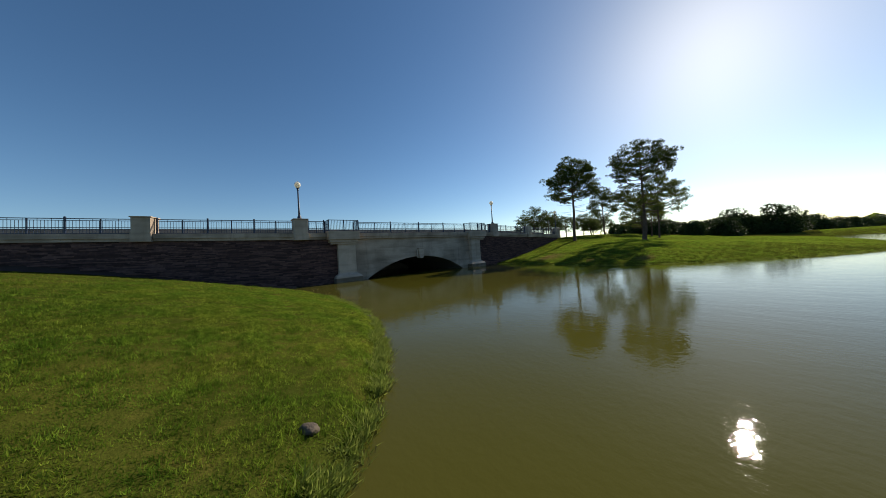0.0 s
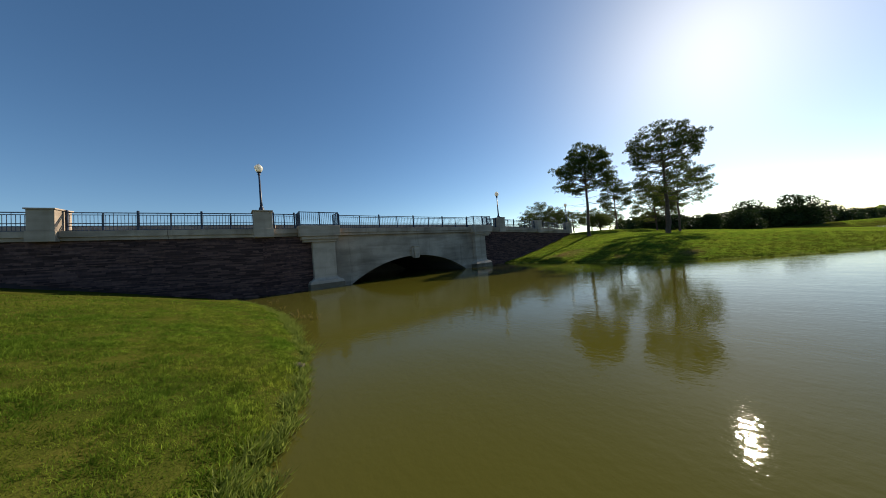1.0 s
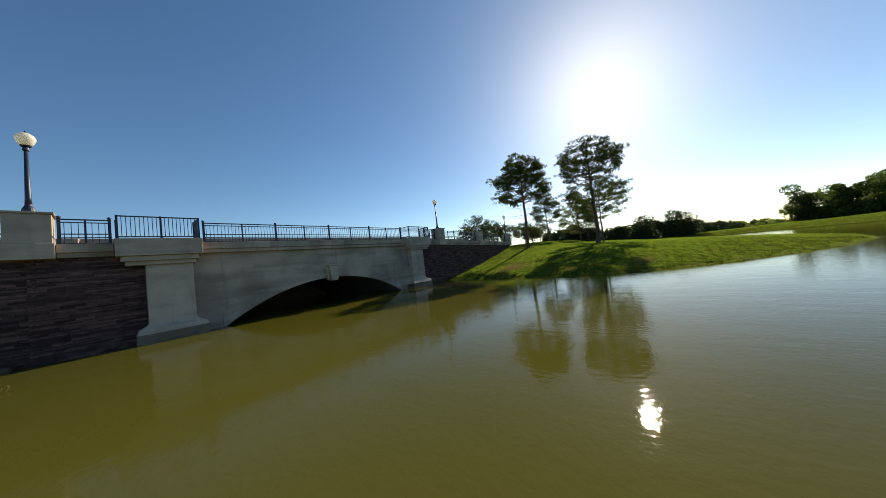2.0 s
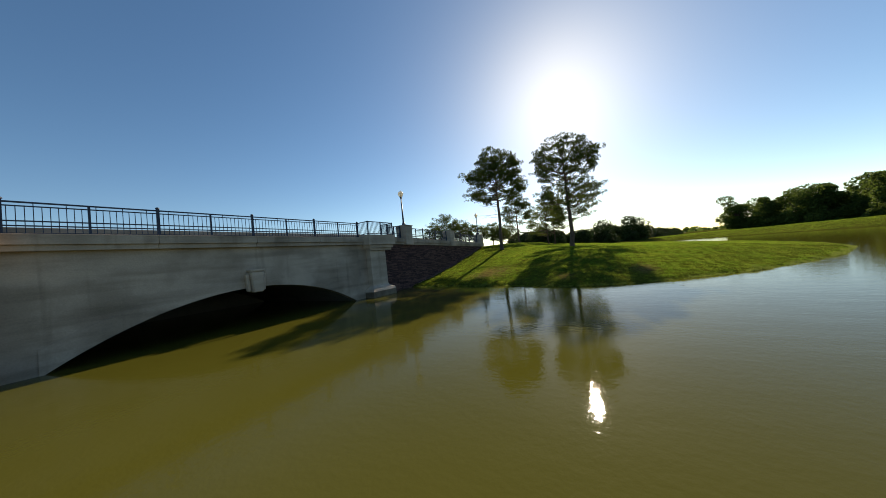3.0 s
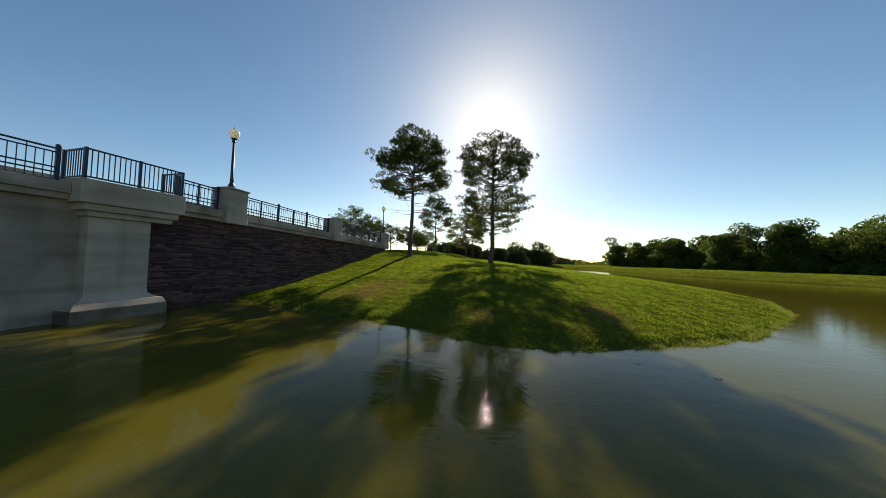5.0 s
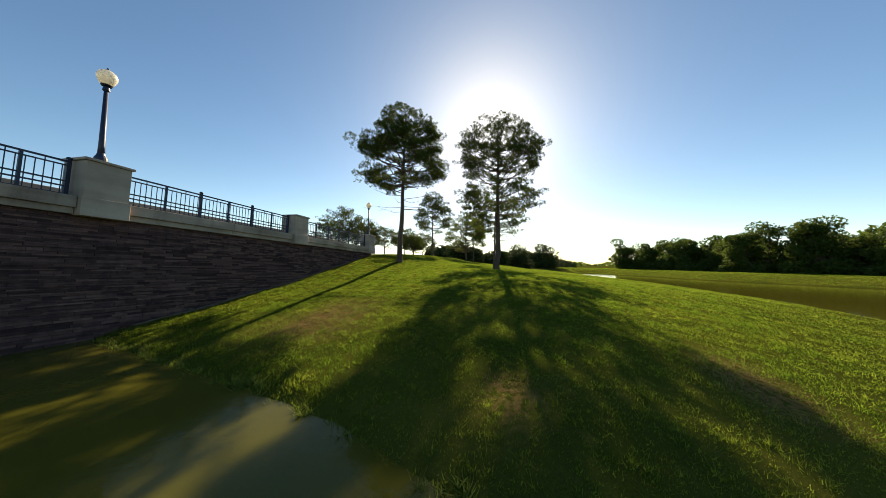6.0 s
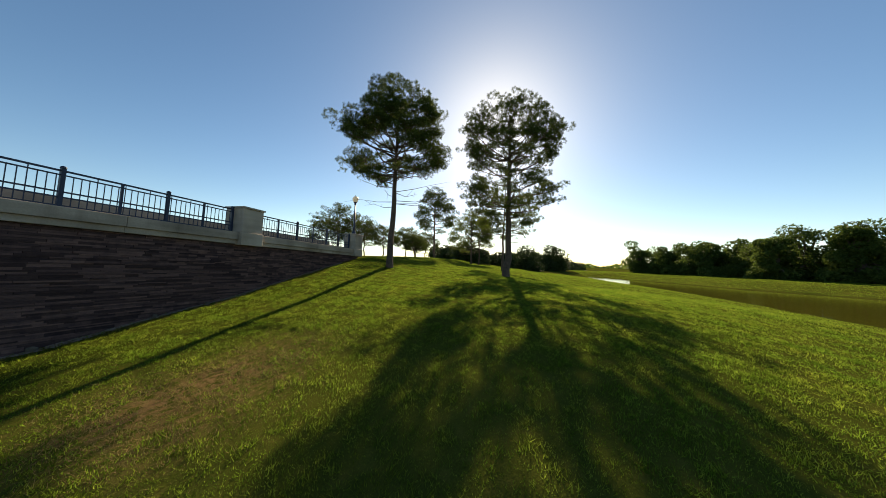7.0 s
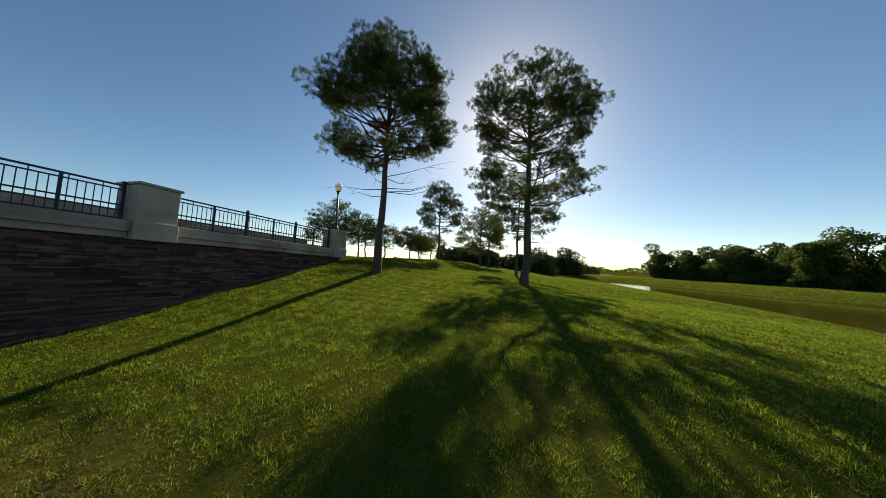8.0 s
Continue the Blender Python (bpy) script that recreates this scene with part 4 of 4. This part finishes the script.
def rock(x, y, z, sx, sy, sz, seed):
    bm = bmesh.new()
    bmesh.ops.create_icosphere(bm, subdivisions=3, radius=1.0)
    for w in bm.verts:
        n = noise.noise(w.co * 1.3 + Vector((seed, 0, 0))) * 0.35 + noise.noise(w.co * 3.1 + Vector((0, seed, 0))) * 0.14
        w.co *= 1 + n
        w.co.x, w.co.y, w.co.z = w.co.x * sx, w.co.y * sy, w.co.z * sz
    return tagged(part("rock", bm, M_ROCK, smooth=True, at=pose(x, y, z, 0, 0, seed * 37)), "dull grey-brown stone half sunk in the grass", "stone", group="loose stones")


def zl(x, y):
    return float(land(np.array([[x, y]]))[0])


rock(-15.97, -21.06, zl(-15.97, -21.06) + 0.0, 0.13, 0.085, 0.06, 3)
rock(-12.84, -15.2, zl(-12.84, -15.2) + 0.01, 0.15, 0.08, 0.05, 8)
for i, (s, o) in enumerate(((7.7, 0.12), (9.3, 0.2), (5.2, 0.1))):
    p = WING_R @ Vector((s, WALL_Y - 0.02 - o, 0))
    rock(p.x, p.y, zl(p.x, p.y) + 0.03, 0.10, 0.08, 0.09, 12 + i)


def stick(x, y, length, turn, tilt, seed):
    g = np.random.default_rng(seed)
    v, f = [], []
    pts = [np.array([length * k / 4, g.normal() * 0.03, math.sin(tilt) * length * k / 4 + g.normal() * 0.008]) for k in range(5)]
    tube(v, f, pts, [0.012, 0.014, 0.011, 0.008, 0.004], 6)
    tube(v, f, [pts[2], pts[2] + np.array([0.12, 0.09, 0.03])], [0.007, 0.003], 5)
    ob = joined("twig", v, f, M_STICK, None, True)
    ob.matrix_basis = pose(x, y, 0.0, 0, 0, turn) @ Matrix.Scale(0.36, 4)
    return tagged(ob, "thin dead twig floating on the pond", "twig", group="floating twigs")


for i, (x, y, l, a, t) in enumerate(((-15.8, -20.4, 0.22, 40, 0.5), (-15.65, -20.7, 0.16, 100, 0.6), (-13.1, -16.4, 0.25, 60, 0.5), (-13.3, -17.3, 0.3, 120, 0.4), (-13.8, -17.6, 0.3, 30, 0.3),
                                      (8.5, -17.3, 0.5, 15, 0.05), (5.1, -12.4, 0.3, 0, 0.1), (1.75, -7.5, 0.3, 20, 0.15), (9.0, -16.1, 0.3, 70, 0.2), (8.7, -17.4, 0.4, 150, 0.1),
                                      (-12.0, -9.1, 0.6, 10, 0.1), (-11.9, -8.8, 0.5, 160, 0.12), (-11.7, -2.6, 0.5, 20, 0.2), (-12.3, -9.6, 0.4, 80, 0.2), (11.4, -8.0, 0.9, 35, 0.08), (11.6, -7.3, 0.5, 60, 0.1))):
    stick(x, y, l, a, t, 60 + i)


# ---- shoots standing in the shallows ----
def shoots_in_water(x, y, seed):
    g = np.random.default_rng(seed)
    v, f = [], []
    for k in range(6):
        a, l = g.random() * 6.28, 0.10 + 0.16 * g.random()
        b0 = np.array([g.normal() * 0.10, g.normal() * 0.05, -0.05])
        b1 = b0 + np.array([math.cos(a) * l * 0.5, math.sin(a) * l * 0.5, 0.05 + l * 0.6])
        tube(v, f, [b0, (b0 + b1) / 2 + np.array([0, 0, 0.02]), b1], [0.006, 0.005, 0.003], 5)
        for q in range(3):
            e, w = g.random() * 6.28, 0.03 + 0.03 * g.random()
            d, n = np.array([math.cos(e), math.sin(e), 0.5 * g.random()]), np.array([-math.sin(e), math.cos(e), 0]) * 0.012
            base = len(v)
            v.extend([b1, b1 + d * w * 0.6 + n, b1 + d * w * 1.4, b1 + d * w * 0.6 - n])
            f.append((base, base + 1, base + 2, base + 3))
    ob = joined("water_weed", v, f, M_REED, None, False)
    ob.matrix_basis = pose(x, y, 0)
    return tagged(ob, "sprig of straw-coloured weed standing in the shallow water", "water plant", group="weeds in the shallows")


for i, (x, y) in enumerate(((-12.05, -4.3), (-11.95, -7.2), (-11.88, -10.3), (-11.47, -10.75), (-11.8, -9.0), (-12.0, -9.9), (-11.7, -10.4))):
    shoots_in_water(x, y, 500 + i)


# ---- gravel along the foot of the right wing ----
def gravel(n=3600, seed=21):
    g = np.random.default_rng(seed)
    s = 3.5 + 15 * g.random(n)
    o = 0.02 + 0.34 * g.random(n) ** 1.6 * (0.6 + 0.5 * np.sin(s * 1.9) * np.sin(s * 0.7 + 1))
    ax, ay = np.array(WING_R.col[0][:2]), np.array(WING_R.col[1][:2])
    P = np.array(WING_R.translation[:2]) + s[:, None] * ax + (WALL_Y - 0.03 - o)[:, None] * ay
    c = np.c_[P, land(P) + 0.004]
    r = (0.010 + 0.022 * g.random(n) ** 2)[:, None]
    d = np.array([(1, 0, 0), (0, 1, 0), (-1, 0, 0), (0, -1, 0), (0, 0, 0.7), (0, 0, -0.7)])
    v = (c[:, None, :] + d[None] * r[:, :, None] * (0.7 + 0.6 * g.random((n, 6, 1)))).reshape(-1, 3)
    f = np.array([(0, 1, 4), (1, 2, 4), (2, 3, 4), (3, 0, 4), (1, 0, 5), (2, 1, 5), (3, 2, 5), (0, 3, 5)])
    f = (f[None] + 6 * np.arange(n)[:, None, None]).reshape(-1, 3)
    ob = joined("gravel", v, f, M_GRAVEL, None)
    return tagged(ob, "loose pale gravel along the foot of the stone wall", "gravel", kind="stuff")


M_GRAVEL = material("pale_gravel", (0.26, 0.20, 0.15), 0.9, vary=0.3, scale=9, fine=60, second=(0.15, 0.11, 0.085), spec=0.1)
gravel()


# ---- grass ----
def blades(name, P, height, width, lean, mat, seed, label):
    """Single blades of grass standing on the ground at the points P."""
    g = np.random.default_rng(seed)
    n = len(P)
    base = np.c_[P, land(P) - 0.008]
    az = g.random(n) * 6.283
    h = height * (0.55 + 0.9 * g.random(n)) * np.clip(1.0 + 0.75 * wobble(P * 6.0, 2.0) + 0.35 * wobble(P * 2.1, 7.0), 0.3, 2.2)
    w = width * (0.6 + 0.8 * g.random(n))
    side = np.c_[np.cos(az), np.sin(az), np.zeros(n)] * w[:, None] * 0.5
    la = g.random(n) * 6.283
    l = lean * h * g.random(n)
    tip = base + np.c_[np.cos(la) * l, np.sin(la) * l, h]
    v = np.stack([base - side, base + side, tip], axis=1).reshape(-1, 3)
    me = bpy.data.meshes.new(name)
    me.vertices.add(3 * n)
    me.vertices.foreach_set("co", v.ravel())
    me.loops.add(3 * n)
    me.loops.foreach_set("vertex_index", np.arange(3 * n))
    me.polygons.add(n)
    me.polygons.foreach_set("loop_start", np.arange(0, 3 * n, 3))
    me.update()
    me.validate()
    me.materials.append(mat)
    return tagged(new(name, me), label, "grass", kind="stuff")


def scatter(x0, x1, y0, y1, n, seed, poly, inset=0.05, reach=None):
    g = np.random.default_rng(seed)
    P = np.c_[x0 + (x1 - x0) * g.random(n), y0 + (y1 - y0) * g.random(n)]
    return P[kept(P, poly, inset, reach, g)]


def kept(P, poly, inset, reach, g):
    n = len(P)
    d = shore_distance(P, poly)
    keep = d > inset
    if reach:
        keep &= d < reach
    # thinner and thicker spots; little grows on the dry patches or behind the walls
    keep &= g.random(n) < 0.74 + 0.26 * wobble(P * 1.7, 5.0)
    keep &= g.random(n) > 0.72 * np.minimum(1, 1.2 * dry_weight(P))
    wing = np.where(P[:, 0] < 0, 0.35 - (P[:, 0] - X_P1) * 0.296, 0.35 + (P[:, 0] - X_R) * 0.045)
    keep &= P[:, 1] < wing
    return keep


def lawn(n, seed, ax, ay, bx, by, spread, poly, height, fine, coarse, label):
    """Blades thickest and finest along one stretch of the lawn, thinning and widening away from it."""
    g = np.random.default_rng(seed)
    t = g.random(n)
    P = np.c_[ax + (bx - ax) * t, ay + (by - ay) * t] + g.normal(size=(n, 2)) * spread
    P = P[kept(P, poly, 0.05, None, g)]
    ab = np.array([bx - ax, by - ay])
    u = np.clip((P - np.array([ax, ay])) @ ab / (ab @ ab), 0, 1)
    d = np.hypot(*(P - np.array([ax, ay]) - u[:, None] * ab).T)
    return blades("grass", P, height + 0.0005 * d, fine + coarse * d, 1.4, M_BLADE, seed, label)


lawn(1000000, 1, 9.5, -11.3, 30, -8.8, 7.5, PENINSULA, 0.036, 0.008, 0.0011, "short mown blades on the sunlit lawn")
blades("grass", scatter(26, 90, -32, 6, 210000, 2, PENINSULA), 0.05, 0.032, 0.9, M_BLADE, 2, "short mown blades on the far sunlit lawn")
lawn(700000, 3, -17.0, -23, -13.4, -12, 3.6, LEFT_BANK, 0.038, 0.0085, 0.0010, "short mown blades on the sunlit lawn")
blades("shore_grass", scatter(-20, -12, -25, 0, 260000, 4, LEFT_BANK, -0.05, 0.35), 0.055, 0.011, 1.1, M_BLADE, 4, "longer ragged grass along the water's edge")
blades("shore_grass", scatter(9, 24, -29, 0.4, 260000, 5, PENINSULA, -0.05, 0.4), 0.06, 0.014, 1.1, M_BLADE, 5, "longer ragged grass along the water's edge")
M_WEED = leaf_material("weed_leaves", (0.10, 0.155, 0.02), (0.27, 0.31, 0.07), 0.6, 0.6)


def clumps(poly, x0, x1, y0, y1, n, per, height, seed):
    """Taller tufts that the mower left standing in the lawn."""
    g = np.random.default_rng(seed)
    C = np.c_[x0 + (x1 - x0) * g.random(n), y0 + (y1 - y0) * g.random(n)]
    C = C[kept(C, poly, 0.3, None, g)]
    P = np.repeat(C, per, axis=0) + g.normal(size=(len(C) * per, 2)) * 0.045 * (0.5 + g.random((len(C) * per, 1)))
    return blades("grass_tufts", P, height, 0.010, 1.5, M_BLADE, seed, "taller tufts of grass standing in the lawn")


clumps(PENINSULA, 9, 26, -20, 0, 6500, 12, 0.070, 31)
clumps(LEFT_BANK, -24, -12, -25, -4, 2400, 14, 0.06, 32)
blades("grass", scatter(52, 135, -85, -30, 150000, 33, PENINSULA, 0.3), 0.05, 0.11, 1.4, M_BLADE, 33, "mown grass on the far bank of the channel")


def tussocks(name, poly, x0, x1, y0, y1, n, per, seed, label):
    """Weedy clumps that hang over the water's edge."""
    g = np.random.default_rng(seed)
    C = np.c_[x0 + (x1 - x0) * g.random(n), y0 + (y1 - y0) * g.random(n)]
    d = shore_distance(C, poly)
    C = C[(d > -0.14) & (d < 0.10 + 0.20 * wobble(C * 2.3, 9.0))]
    P = np.repeat(C, per, axis=0) + g.normal(size=(len(C) * per, 2)) * 0.055
    return blades(name, P, 0.095, 0.024, 1.7, M_WEED, seed, label)


tussocks("weeds", LEFT_BANK, -24, -12, -30, 0, 34000, 46, 14, "ragged weedy clumps hanging over the pond edge")
tussocks("weeds", PENINSULA, 9, 36, -31, 0, 26000, 26, 15, "ragged weedy clumps hanging over the pond edge")
g = np.random.default_rng(6)
STRAW = np.c_[11.5 + 8 * g.random(300000), -18 + 16 * g.random(300000)]
STRAW = STRAW[(g.random(len(STRAW)) < 0.75 * dry_weight(STRAW)) & (shore_distance(STRAW, PENINSULA) > 0.2)]
blades("dry_stalks", STRAW, 0.045, 0.008, 2.4, M_REED, 6, "short straw-coloured stalks on the bare patch")


# ---- single stones of the wing walls ----
STONE_RNG = np.random.default_rng(99)
ME_STONES = []
for k in range(12):
    bm = bmesh.new()
    g = STONE_RNG
    v = [(-0.5, 0.06, -0.5), (0.5, 0.06, -0.5), (0.5, 0.06, 0.5), (-0.5, 0.06, 0.5)]
    j = lambda: g.uniform(0.0, 0.02)
    w = [(-0.498 + j() / 5, -0.008 * g.random(), -0.49 + j()), (0.498 - j() / 5, -0.008 * g.random(), -0.49 + j()), (0.498 - j() / 5, -0.008 * g.random(), 0.49 - j()), (-0.498 + j() / 5, -0.008 * g.random(), 0.49 - j())]
    vs = [bm.verts.new(p) for p in v + w]
    for q in ((4, 5, 6, 7), (0, 1, 5, 4), (1, 2, 6, 5), (2, 3, 7, 6), (3, 0, 4, 7)):
        bm.faces.new([vs[i] for i in q])
    bmesh.ops.recalc_face_normals(bm, faces=bm.faces[:])
    ME_STONES.append(mesh_from(bm, "stone", M_STONE))


def courses(x0, x1, at, seed):
    """Places of the stones of one wall: centre x, centre z, length, height, how far it stands out."""
    g = np.random.default_rng(seed)
    z, out = -0.25, []
    top_ = COPE - 0.54
    while z < top_ - 0.03:
        h = min(g.choice((0.035, 0.05, 0.07, 0.095), p=(0.22, 0.33, 0.29, 0.16)), top_ - z)
        x = x0
        while x < x1 - 0.05:
            l = min(g.uniform(0.22, 0.95), x1 - x)
            if x1 - x - l < 0.12:
                l = x1 - x
            p = at @ Vector((x + l / 2, WALL_Y - 0.2, 0))
            if z + h > zl(p.x, p.y) - 0.12:
                out.append((x + l / 2, z + h / 2, l - 0.003, h - 0.003, float(g.choice((0.0, 0.010, 0.020, 0.034), p=(0.3, 0.32, 0.25, 0.13)))))
            x += l
        z += h
    return out


single = {}
for w, (wall, x0, x1, at) in enumerate(WALLS):
    rv, rf = [], []
    for i, (x, z, l, h, o) in enumerate(courses(x0, x1, at, 500 + w)):
        m = pose(x, WALL_Y - o, z) @ Matrix.Diagonal((l, 1, h, 1))
        me = ME_STONES[i % 12]
        near = (w == 3 and 4.0 < x < 12.0 and z > 1.6) or (w == 0 and -5.0 < x < -0.5 and z > 1.0)
        if near and single.get(w, 0) < 300:
            shared("stone", me, wall, m)
            single[w] = single.get(w, 0) + 1
        else:
            b = len(rv)
            rv += [tuple(m @ q.co) for q in me.vertices]
            rf += [tuple(b + k for k in p.vertices) for p in me.polygons]
    me = bpy.data.meshes.new("stonework")
    me.from_pydata(rv, [], rf)
    me.materials.append(M_STONE)
    ob = new("stonework", me)
    ob.parent = wall
    tagged(ob, kind="stuff")
